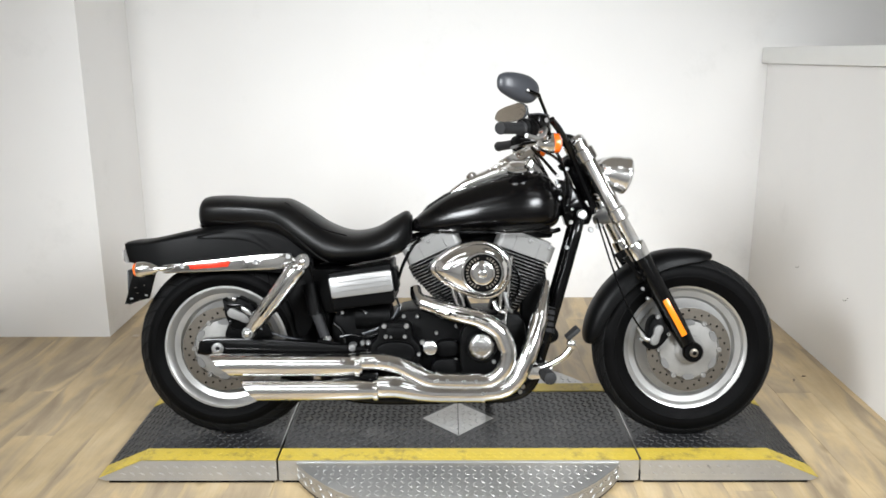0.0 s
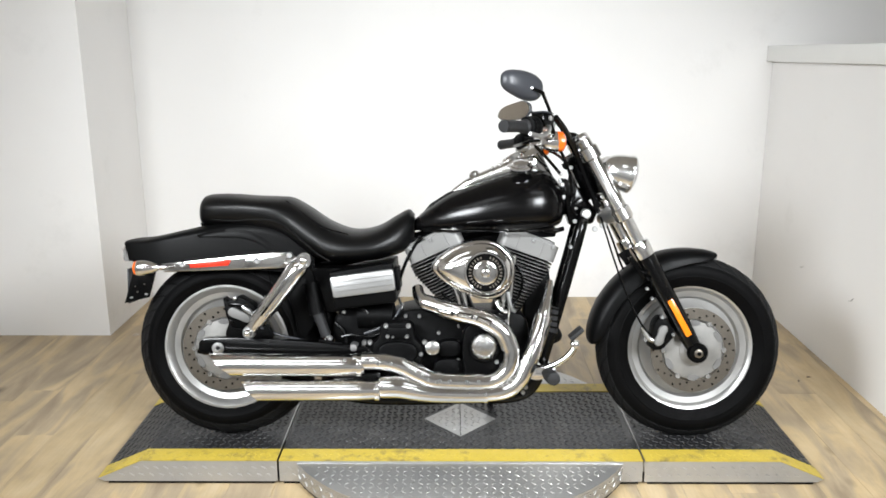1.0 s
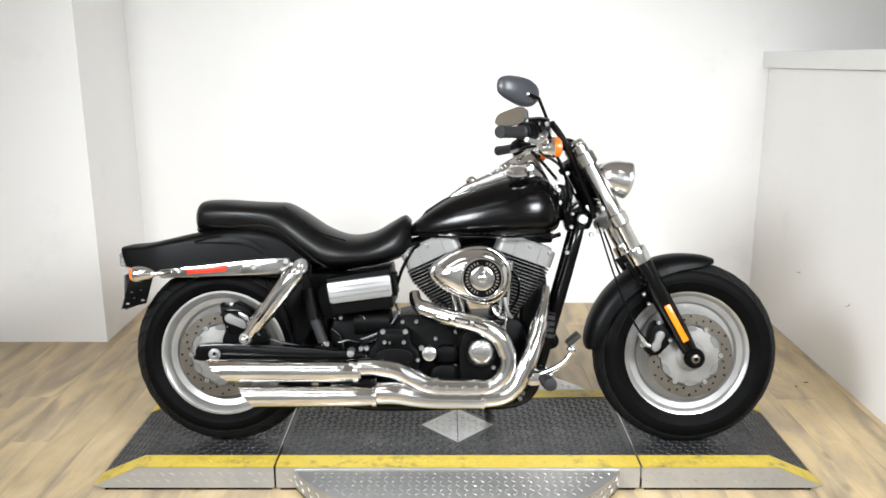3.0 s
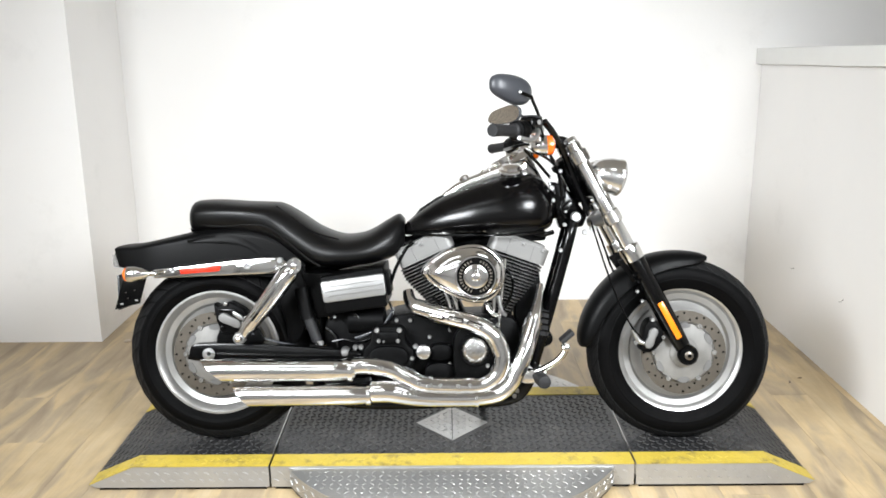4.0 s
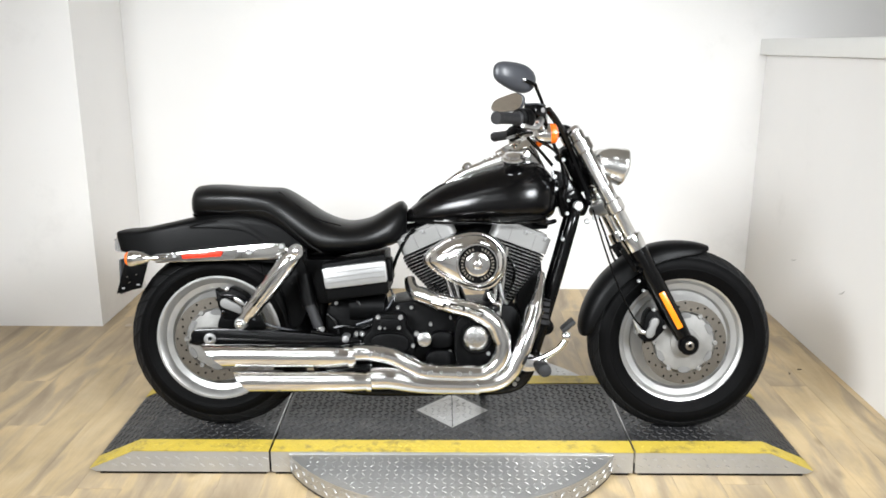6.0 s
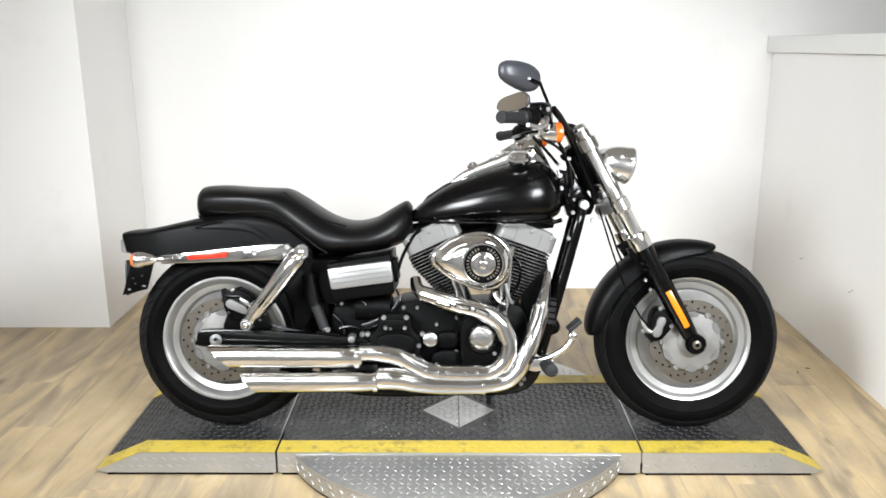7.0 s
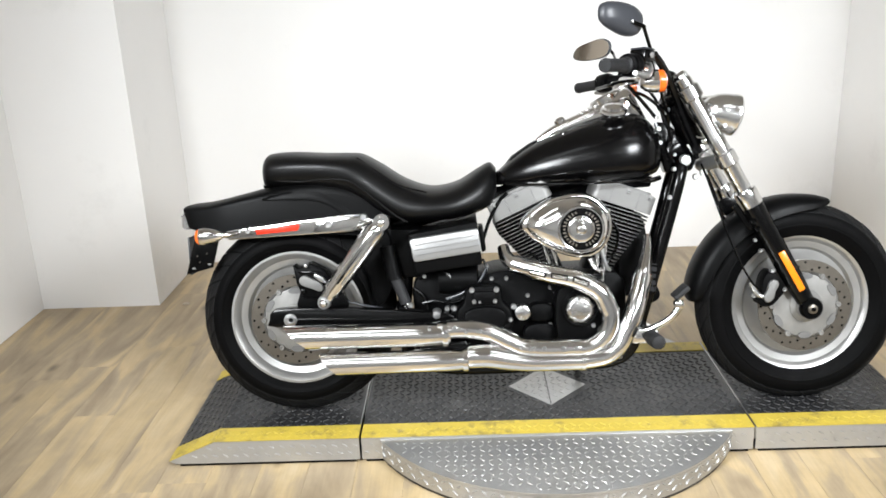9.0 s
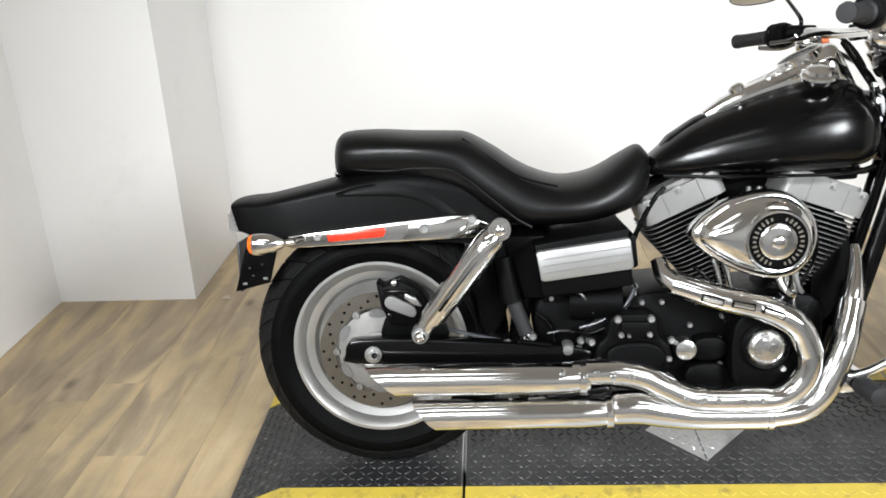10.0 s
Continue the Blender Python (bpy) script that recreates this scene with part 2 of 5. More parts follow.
# ---- mesh tools ----
def part(name, bm, mat, parent=None, label="", smooth=40):
    me = bpy.data.meshes.new(name)
    bmesh.ops.recalc_face_normals(bm, faces=bm.faces)
    bm.to_mesh(me)
    bm.free()
    me.materials.append(mat)
    if smooth:
        me.shade_smooth()
        me.set_sharp_from_angle(angle=radians(smooth))
    ob = new(name, me)
    if parent is not None:
        ob.parent = parent
    if label:
        ob["label"] = label
    return ob


def catmull(pts, n):
    """n steps in each span of a smooth curve through pts (tuples of any length)."""
    pts = [np.array(p, float) for p in pts]
    ext = [2 * pts[0] - pts[1]] + pts + [2 * pts[-1] - pts[-2]]
    out = []
    for i in range(1, len(ext) - 2):
        a, b, c, d = ext[i - 1:i + 3]
        for k in range(n):
            t = k / n
            out.append(0.5 * (2 * b + (c - a) * t + (2 * a - 5 * b + 4 * c - d) * t * t + (3 * b - a - 3 * c + d) * t ** 3))
    out.append(pts[-1])
    return out


def skin(rings, bm=None, cap=True, loop=True):
    """Faces between rings of equal length."""
    bm = bm or bmesh.new()
    vs = [[bm.verts.new(p) for p in r] for r in rings]
    n = len(rings[0])
    for a, b in zip(vs, vs[1:]):
        for i in range(n if loop else n - 1):
            j = (i + 1) % n
            bm.faces.new((a[i], a[j], b[j], b[i]))
    if cap and loop:
        bm.faces.new(vs[0])
        bm.faces.new(vs[-1])
    return bm


def tube(pts, radius, steps=6, seg=14, bm=None, radii=None):
    """A swept round tube through pts; radii: one for each of pts."""
    if steps > 1:
        path = catmull(pts, steps)
        rr = [r[0] for r in catmull([(r,) for r in radii], steps)] if radii else [radius] * len(path)
    else:
        path = [np.array(p, float) for p in pts]
        rr = radii or [radius] * len(path)
    path = [Vector(p) for p in path]
    rings = []
    t0 = (path[1] - path[0]).normalized()
    side = t0.orthogonal().normalized()
    for i, p in enumerate(path):
        t = (path[min(i + 1, len(path) - 1)] - path[max(i - 1, 0)]).normalized()
        side = (side - t * side.dot(t)).normalized()
        up = t.cross(side)
        rings.append([p + (side * math.cos(a) + up * math.sin(a)) * rr[i] for a in (2 * math.pi * k / seg for k in range(seg))])
    return skin(rings, bm)


def lathe(profile, centre=(0, 0, 0), axis=(0, 1, 0), seg=32, bm=None, cap=True):
    """profile: (radius, distance along the axis)."""
    axis = Vector(axis).normalized()
    side = Vector((0, 0, 1)) if abs(axis.z) < 0.9 else Vector((1, 0, 0))
    side = (side - axis * side.dot(axis)).normalized()
    up = axis.cross(side)
    c = Vector(centre)
    rings = [[c + axis * h + (side * math.cos(a) + up * math.sin(a)) * max(r, 1e-4) for a in (2 * math.pi * k / seg for k in range(seg))] for r, h in profile]
    return skin(rings, bm, cap)


def ring_lathe(profile, centre, axis=(0, 1, 0), seg=64):
    """A closed profile turned round the axis (a tyre, a rim, a ring)."""
    axis = Vector(axis).normalized()
    side = Vector((0, 0, 1)) if abs(axis.z) < 0.9 else Vector((1, 0, 0))
    side = (side - axis * side.dot(axis)).normalized()
    up = axis.cross(side)
    c = Vector(centre)
    rings = []
    for k in range(seg + 1):
        a = 2 * math.pi * k / seg
        d = side * math.cos(a) + up * math.sin(a)
        rings.append([c + axis * h + d * r for r, h in profile])
    bm = skin(rings, cap=False)
    bmesh.ops.remove_doubles(bm, verts=bm.verts, dist=1e-6)
    return bm


def plate(outline, y0, y1, bevel=0.0, seg=2, bm=None):
    """A plate from an outline of (x, z), between y0 and y1, with rounded edges."""
    own = bm is None
    bm = bm or bmesh.new()
    a = [bm.verts.new((x, y0, z)) for x, z in outline]
    b = [bm.verts.new((x, y1, z)) for x, z in outline]
    fs = [bm.faces.new(a), bm.faces.new(b)]
    n = len(outline)
    for i in range(n):
        fs.append(bm.faces.new((a[i], a[(i + 1) % n], b[(i + 1) % n], b[i])))
    if bevel and own:
        bmesh.ops.recalc_face_normals(bm, faces=bm.faces)
        es = [e for e in bm.edges if e.calc_face_angle(0) > 0.4]
        bmesh.ops.bevel(bm, geom=es, offset=bevel, segments=seg, affect="EDGES", profile=0.5, clamp_overlap=True)
    return bm


def box(x0, x1, y0, y1, z0, z1, bevel=0.0, seg=2):
    bm = plate([(x0, z0), (x1, z0), (x1, z1), (x0, z1)], y0, y1)
    if bevel:
        bmesh.ops.bevel(bm, geom=list(bm.edges), offset=bevel, segments=seg, affect="EDGES", profile=0.5)
    return bm


def rounded(pts, n=4):
    """A closed smooth outline through pts."""
    k = len(pts)
    ext = [np.array(pts[i % k], float) for i in range(-1, k + 2)]
    out = []
    for i in range(1, k + 1):
        a, b, c, d = ext[i - 1:i + 3]
        for j in range(n):
            t = j / n
            p = 0.5 * (2 * b + (c - a) * t + (2 * a - 5 * b + 4 * c - d) * t * t + (3 * b - a - 3 * c + d) * t ** 3)
            out.append((float(p[0]), float(p[1])))
    return out


def body(stations, steps=5, seg=36, up=2.0, low=3.0):
    """A body along x. Stations: x, bottom z, z of the greatest width, top z, half width."""
    rings = []
    for x, zb, zm, zt, w in catmull(stations, steps):
        ring = []
        for k in range(seg):
            a = 2 * math.pi * k / seg
            c, s = math.cos(a), math.sin(a)
            e = 2 / (up if s >= 0 else low)
            y = w * math.copysign(abs(c) ** e, c)
            z = zm + ((zt - zm) if s >= 0 else (zm - zb)) * math.copysign(abs(s) ** e, s)
            ring.append((x, y, z))
        rings.append(ring)
    return skin(rings)


def bolt(parent, x, y, z, r=0.009, name="bolt", mat=None, out=0.007):
    bm = lathe([(r, 0.004), (r, -out * 0.6), (r * 0.8, -out), (r * 0.45, -out), (r * 0.4, -out * 0.5)], (x, y, z), seg=12)
    return part(name, bm, mat or SATIN, parent)


def hexbolt(parent, x, y, z, r, out=0.012, mat=None):
    return part("nut", lathe([(r, 0.003), (r, -out * 0.8), (r * 0.85, -out)], (x, y, z), seg=6), mat or SATIN, parent, smooth=0)


# ---- room ----
BACK, LEFT, RIGHT, FRONT, FAR_RIGHT = 1.855, -2.29, 1.69, -6.0, 4.6


def slab(name, x0, x1, y0, y1, z0, z1, mat, label, category):
    ob = part(name, box(x0, x1, y0, y1, z0, z1), mat, smooth=0)
    return tagged(ob, label, category, kind="structure")


slab("wall_back", -2.45, FAR_RIGHT + 0.15, BACK, BACK + 0.15, 0, CEILING, WALL, "white painted plain back wall", "wall")
slab("wall_left", LEFT - 0.15, LEFT, -1.9, 1.22, 0, CEILING, WALL, "white painted side wall beside a mesh gate", "wall")
slab("wall_pillar", -2.45, -1.728, 1.221, BACK - 0.001, 0, CEILING, WALL, "white painted boxed-out wall corner", "wall")
# Unseen hall, added to close the room and brighten the chrome.
slab("wall_side", LEFT - 2.15, LEFT - 2.0, FRONT, -1.75, 0, CEILING, HALLWALL, "off-white painted side wall of the unseen hall, added for reflections", "wall")
slab("wall_return", LEFT - 2.15, LEFT - 0.151, -1.9, -1.75, 0, CEILING, HALLWALL, "off-white painted return wall of the unseen hall, added for reflections", "wall")
slab("wall_front", LEFT - 2.15, FAR_RIGHT + 0.15, FRONT - 0.15, FRONT, 0, CEILING, HALLWALL, "off-white painted wall behind the viewer, unseen, added for reflections", "wall")
slab("wall_right", FAR_RIGHT, FAR_RIGHT + 0.15, FRONT, BACK - 0.001, 0, CEILING, HALLWALL, "off-white painted far side wall, unseen, added for reflections", "wall")
bm = bmesh.new()
lo = [bm.verts.new(p) for p in ((RIGHT, -0.6, 0), (RIGHT + 0.11, -0.6, 0), (RIGHT + 0.11, BACK - 0.002, 0), (RIGHT, BACK - 0.002, 0))]
hi = [bm.verts.new((v.co.x, v.co.y, 1.31 + 0.028 * (BACK - v.co.y))) for v in lo]
bm.faces.new(lo), bm.faces.new(hi)
for i in range(4):
    bm.faces.new((lo[i], lo[(i + 1) % 4], hi[(i + 1) % 4], hi[i]))
partition = part("partition", bm, WALL, smooth=0)
for y, z, dz in ((1.223, 0.355, 0.010), (0.701, 0.353, 0.018)):
    part("scuff", tube([(RIGHT - 0.0002, y - 0.022, z + dz), (RIGHT - 0.0004, y, z), (RIGHT - 0.0002, y + 0.02, z - dz * 0.3)], 0.0016, 4, 6), SCUFF, partition, "grey scuff mark")
tagged(partition, "white painted half-height partition wall", "wall", kind="structure")
slab("ceiling", LEFT - 2.15, FAR_RIGHT + 0.15, FRONT - 0.15, BACK + 0.15, CEILING, CEILING + 0.12, CEIL, "pale beige painted ceiling", "ceiling")
cap = part("trim", box(-0.035, 0.145, -2.46, 0, 0, 0.083, 0.006), TRIM)
cap.location = (RIGHT, BACK - 0.003, 1.312)
cap.rotation_euler = (-math.atan(0.028), 0, 0)
tagged(cap, "white painted board cap on the half-height partition", "trim", kind="structure")


def ceiling_light(x, y):
    root = new("ceiling_light")
    root.location = (x, y, CEILING)
    bm = box(-0.62, 0.62, -0.18, 0.18, -0.06, -0.001, 0.006)
    part("frame", bm, TRIM, root)
    tagged(root, "unseen white rectangular ceiling light fixture", "light", "ceiling lights")


for lx, ly, power in LAMPS:
    ceiling_light(lx, ly)


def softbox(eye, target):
    """An added, unseen softbox on a stand; its lamp hangs just before the diffuser."""
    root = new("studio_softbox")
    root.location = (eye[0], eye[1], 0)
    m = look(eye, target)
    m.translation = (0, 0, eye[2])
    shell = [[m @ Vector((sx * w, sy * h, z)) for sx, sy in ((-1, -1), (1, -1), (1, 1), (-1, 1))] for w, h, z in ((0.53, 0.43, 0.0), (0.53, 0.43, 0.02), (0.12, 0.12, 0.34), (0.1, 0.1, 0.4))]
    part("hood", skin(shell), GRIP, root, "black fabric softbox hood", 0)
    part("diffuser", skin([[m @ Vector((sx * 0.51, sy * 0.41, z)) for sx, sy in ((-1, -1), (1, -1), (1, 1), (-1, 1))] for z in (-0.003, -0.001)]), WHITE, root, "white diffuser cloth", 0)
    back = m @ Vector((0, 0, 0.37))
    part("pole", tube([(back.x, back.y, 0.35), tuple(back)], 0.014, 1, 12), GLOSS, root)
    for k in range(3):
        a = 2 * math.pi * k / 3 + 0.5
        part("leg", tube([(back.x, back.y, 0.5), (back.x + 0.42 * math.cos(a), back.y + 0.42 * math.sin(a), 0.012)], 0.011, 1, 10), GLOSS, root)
    tagged(root, "black softbox on a tripod stand, unseen, added behind the viewer", "studio light", "studio softboxes")


# bodies added round the two unseen front lamps
for eye, target, power in ADDED_SOFTBOXES:
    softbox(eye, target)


# ---- motorcycle ----
LEAN_DEG = 10.0
bike = new("motorcycle")
bike.location = (0, 0, 0.085)
bike.rotation_euler = (radians(-LEAN_DEG), 0, 0)
tagged(bike, "black and chrome cruiser motorcycle leaning on its side stand", "motorcycle")


def tyre_profile(R, rim, w, crown):
    """Closed cross-section (radius, offset)."""
    h = w / 2
    top = []
    for k in range(-6, 7):
        u = k / 6
        top.append((R - crown * abs(u) ** 2.2, u * h * 0.86))
    right = [(R - crown - 0.012, h * 0.96), ((R - crown + rim) / 2, h), (rim + 0.012, h * 0.93), (rim + 0.001, h * 0.8), (rim - 0.012, h * 0.72)]
    left = [(r, -o) for r, o in reversed(right)]
    return top + right + left


def wheel(name, cx, cz, R, w, crown, rim_w, parent, grooves, rim_r):
    h = rim_w / 2
    prof = [(rim_r + 0.006, -h), (rim_r + 0.008, -h + 0.006), (rim_r - 0.012, -h + 0.02), (rim_r - 0.025, -h * 0.3), (rim_r - 0.025, h * 0.3), (rim_r - 0.01, h - 0.02), (rim_r + 0.008, h - 0.006),
            (rim_r + 0.006, h), (rim_r - 0.008, h), (rim_r - 0.026, h * 0.7), (rim_r - 0.05, h * 0.62), (rim_r - 0.056, h * 0.3), (0.075, 0.02), (0.07, -0.012), (rim_r - 0.058, -h * 0.32),
            (rim_r - 0.05, -h * 0.58), (rim_r - 0.03, -h * 0.66), (rim_r - 0.024, -h * 0.84), (rim_r - 0.01, -h)]
    wob = part(name, ring_lathe(prof, (cx, 0, cz), seg=72), RIM, parent, "brushed silver cast disc wheel", 35)
    part("tyre", ring_lathe(tyre_profile(R, rim_r, w, crown), (cx, 0, cz), seg=96), RUBBER, wob, "black rubber tyre with grooved tread", 50)
    # tread blocks: slanted raised bars over the crown
    bm = bmesh.new()
    hw = w / 2
    for k in range(grooves):
        for sgn in (-1, 1):
            a0 = 2 * math.pi * (k + (0.5 if sgn > 0 else 0)) / grooves
            rows = []
            for j in range(5):
                u = 0.16 + 0.84 * j / 4
                ang = a0 + 0.2 * (j / 4) ** 1.5
                r = R - crown * u ** 2.2
                o = sgn * u * hw * 0.86
                for da in (0.0, 2 * math.pi / grooves * 0.88):
                    rows.append((r, o, ang + da))
            def pt(r, o, a, lift):
                return bm.verts.new((cx + (r + lift) * math.sin(a), o, cz + (r + lift) * math.cos(a)))
            lo = [pt(r, o, a, -0.003) for r, o, a in rows]
            hi = [pt(r, o, a, 0.0032) for r, o, a in rows]
            for j in range(4):
                i = 2 * j
                bm.faces.new((hi[i], hi[i + 1], hi[i + 3], hi[i + 2]))
                bm.faces.new((lo[i], lo[i + 2], hi[i + 2], hi[i]))
                bm.faces.new((lo[i + 1], hi[i + 1], hi[i + 3], lo[i + 3]))
            bm.faces.new((lo[0], hi[0], hi[1], lo[1]))
            bm.faces.new((lo[8], lo[9], hi[9], hi[8]))
    part("tread", bm, TREADRUBBER, wob, smooth=0)
    # thin raised line on the side wall
    part("sidewall_ring", ring_lathe([(rim_r + 0.02, -hw * 0.985), (rim_r + 0.0235, -hw * 1.01), (rim_r + 0.027, -hw * 0.985), (rim_r + 0.0235, -hw * 0.95)], (cx, 0, cz), seg=72), RUBBER, wob)
    return wob


def rotor(parent, cx, cz, y, outer=0.146, inner=0.108, holes=36):
    """A drilled brake disc with its scalloped carrier."""
    disc = part("brake_disc", ring_lathe([(inner, y - 0.0025), (outer, y - 0.0025), (outer, y + 0.0025), (inner, y + 0.0025)], (cx, 0, cz), seg=72), STEEL, parent, "drilled steel brake disc", 30)
    # flat black discs paint in the dark of the drilled holes
    hole = part("dark_hole_disc", lathe([(0.0038, 0.001), (0.0038, -0.0006)], seg=8), GLOSS, disc)
    for k in range(holes):
        a = 2 * math.pi * k / holes
        r = outer - 0.009 - 0.011 * (k % 3)
        h = hole if k == 0 else new("dark_hole_disc", hole.data)
        h.parent = disc
        h.location = (cx + r * math.cos(a), y - 0.0025, cz + r * math.sin(a))
    lobes = 6
    part("disc_carrier", lathe([(0.1, 0.004), (0.1, -0.003), (0.094, -0.006), (0.07, -0.007), (0.055, -0.012), (0.05, -0.012)], (cx, y, cz), seg=56), CARRIER, disc, "polished disc carrier", 30)
    # grey plates paint in the shade behind the carrier's openings
    for k in range(lobes):
        a = 2 * math.pi * (k + 0.5) / lobes
        t = Vector((-math.sin(a), 0, math.cos(a)))
        n = Vector((math.cos(a), 0, math.sin(a)))
        c = Vector((cx, 0, cz)) + n * 0.092
        pts = [c + t * (0.021 * math.cos(b)) + n * ((0.014 if math.sin(b) > 0 else 0.007) * math.sin(b)) for b in (2 * math.pi * q / 18 for q in range(18))]
        part("shaded_window", plate([(p.x, p.z) for p in pts], y - 0.0085, y), SHADE, disc, smooth=0)
    for k in range(lobes):
        a = 2 * math.pi * k / lobes
        bolt(disc, cx + 0.104 * math.cos(a), y - 0.004, cz + 0.104 * math.sin(a), 0.009, mat=CARRIER)
    part("hub", lathe([(0.052, 0.0), (0.05, -0.012), (0.036, -0.02), (0.034, -0.035), (0.02, -0.037)], (cx, y - 0.004, cz), seg=32), CARRIER, disc)
    return disc


RX, RZ, FX, FZ = -0.803, 0.325, 0.8085, 0.3185
rear = wheel("rear_wheel", RX, RZ, 0.317, 0.17, 0.044, 0.132, bike, 30, 0.2195)
rotor(rear, RX, RZ, -0.088)
front = wheel("front_wheel", FX, FZ, 0.3185, 0.132, 0.028, 0.095, bike, 34, 0.229)
rotor(front, FX, FZ, -0.082)

# swingarm, axle and rear brake
arm = part("swingarm", plate(rounded([(-0.868, 0.364), (-0.841, 0.374), (-0.719, 0.375), (-0.546, 0.365), (-0.317, 0.345), (-0.317, 0.314), (-0.547, 0.311), (-0.854, 0.316), (-0.873, 0.339)], 3), -0.165, -0.125, 0.008), GLOSS, bike, "gloss black swingarm")
part("swingarm_weld", tube([(-0.467, -0.168, 0.366), (-0.391, -0.168, 0.356)], 0.006, 1, 8), GLOSS, arm)
part("axle_washer", lathe([(0.02, 0.0), (0.02, -0.006), (0.012, -0.007)], (-0.807, -0.165, 0.340), seg=24), SATIN, arm)
part("axle_nut", lathe([(0.0135, 0.0), (0.0135, -0.014), (0.011, -0.016)], (-0.806, -0.170, 0.341), seg=6), SATIN, arm, smooth=0)
# black disc paints in the dark hollow of the axle
part("dark_bore_disc", lathe([(0.007, 0.0), (0.007, -0.0025)], (-0.802, -0.185, 0.344), seg=16), GLOSS, arm)

cal = part("rear_caliper", plate([(-0.798, 0.508), (-0.781, 0.495), (-0.742, 0.512), (-0.694, 0.485), (-0.674, 0.457), (-0.686, 0.414), (-0.710, 0.395), (-0.768, 0.401), (-0.788, 0.446)], -0.135, -0.075, 0.006, 2), WRINKLE, bike, "black brake caliper with polished oval insert")
part("caliper_insert", plate(rounded([(-0.775, 0.467), (-0.760, 0.474), (-0.735, 0.462), (-0.711, 0.450), (-0.703, 0.434), (-0.712, 0.423), (-0.738, 0.432), (-0.766, 0.443), (-0.777, 0.454)], 4), -0.146, -0.13, 0.004, 3), ROCKER, cal)
part("caliper_bridge", plate([(-0.782, 0.488), (-0.721, 0.488), (-0.694, 0.467), (-0.702, 0.457), (-0.740, 0.476), (-0.775, 0.477)], -0.143, -0.125, 0.003), GLOSS, cal)
part("caliper_bracket", plate(rounded([(-0.785, 0.403), (-0.759, 0.438), (-0.686, 0.450), (-0.636, 0.395), (-0.641, 0.364), (-0.780, 0.364)], 3), -0.128, -0.1, 0.005), WRINKLE, cal)
part("pin", lathe([(0.006, 0.01), (0.006, -0.012), (0.003, -0.014)], (-0.754, -0.135, 0.506), seg=12), SATIN, cal)
part("pin", lathe([(0.007, 0.01), (0.007, -0.012), (0.003, -0.014)], (-0.767, -0.135, 0.427), seg=12), GLOSS, cal)
part("bracket", plate([(-0.728, 0.482), (-0.700, 0.468), (-0.689, 0.449), (-0.708, 0.453), (-0.730, 0.470)], -0.15, -0.135, 0.003), SATIN, cal)
part("brake_hose", tube([(-0.703, -0.130, 0.422), (-0.648, -0.120, 0.391), (-0.594, -0.100, 0.368), (-0.507, -0.100, 0.348)], 0.005, 6, 8), PLASTIC, cal)

# rear shock, near side, and its twin on the far side
def shock(side):
    y = 0.215 * side
    top, low = Vector((-0.512, -0.215, 0.632)), Vector((-0.689, -0.215, 0.404))
    top.y = low.y = y
    d = (low - top).normalized()
    L = (low - top).length
    s = part("shock_absorber", lathe([(0.022, 0.0), (0.03, 0.015), (0.032, 0.04), (0.0315, L * 0.62), (0.029, L * 0.64), (0.0285, L * 0.84), (0.021, L * 0.88), (0.02, L * 0.97)], top, d, 28), CHROME, bike, "chrome covered rear shock absorber")
    across = d.cross(Vector((0, 1, 0))).normalized()
    a = top + d * 0.055 + Vector((0, side * 0.0285, 0))
    # raised black strip paints in the dark gap along the cover
    part("slit_shade", tube([a, a + d * (L * 0.55)], 0.0035, 1, 8), GLOSS, s)
    for o in (-0.013, 0.013):
        a = top + d * 0.05 + across * o + Vector((0, side * 0.0295, 0))
        part("flute", tube([a, a + d * (L * 0.55)], 0.003, 1, 8), CHROME, s)
    part("top_eye", lathe([(0.024, 0.022), (0.0265, 0.018), (0.0265, -0.018), (0.024, -0.022), (0.0195, -0.022), (0.0185, -0.019), (0.0125, -0.019)], top - d * 0.012, (0, -side, 0), 28), CHROME, s)
    part("cap_nut", lathe([(0.012, -0.002), (0.0115, 0.009), (0.008, 0.012), (0.003, 0.013)], top - d * 0.012 + Vector((0, side * 0.02, 0)), (0, side, 0), 20), CHROME, s)
    part("lower_eye", lathe([(0.02, 0.02), (0.021, 0.0), (0.018, -0.02)], low, (0, -side, 0), 20), SATIN, s)
    part("cap_nut", lathe([(0.013, 0.0), (0.012, 0.012), (0.007, 0.018), (0.002, 0.019)], low + Vector((0, side * 0.018, 0)), (0, side, 0), 16), CHROME, s)


shock(-1)
shock(1)

# rear fender: an inverted trough over the wheel
def trough(stations, t, steps=5):
    """Stations: x, low z of the side, shoulder z, top z, half width."""
    rings = []
    for x, zl, zs, zt, w in catmull(stations, steps):
        outer, inner = [], []
        for k in range(17):
            a = math.pi * k / 16
            c, s = math.cos(a), math.sin(a)
            e = 2 / 2.6
            outer.append((x, -w * math.copysign(abs(c) ** e, c), zs + (zt - zs) * abs(s) ** e))
            inner.append((x, -(w - t) * math.copysign(abs(c) ** e, c), zs + (zt - zs - t) * abs(s) ** e))
        outer = [(x, -w, zl), *outer, (x, w, zl)]
        inner = [(x, -w + t, zl), *inner, (x, w - t, zl)]
        rings.append(outer + inner[::-1])
    return skin(rings)


def st(top, shoulder, low, w):
    """A station from the (x, z) of its top, and the z of its shoulder and its low edge."""
    return (top[0], low[1], shoulder[1], top[1], w)


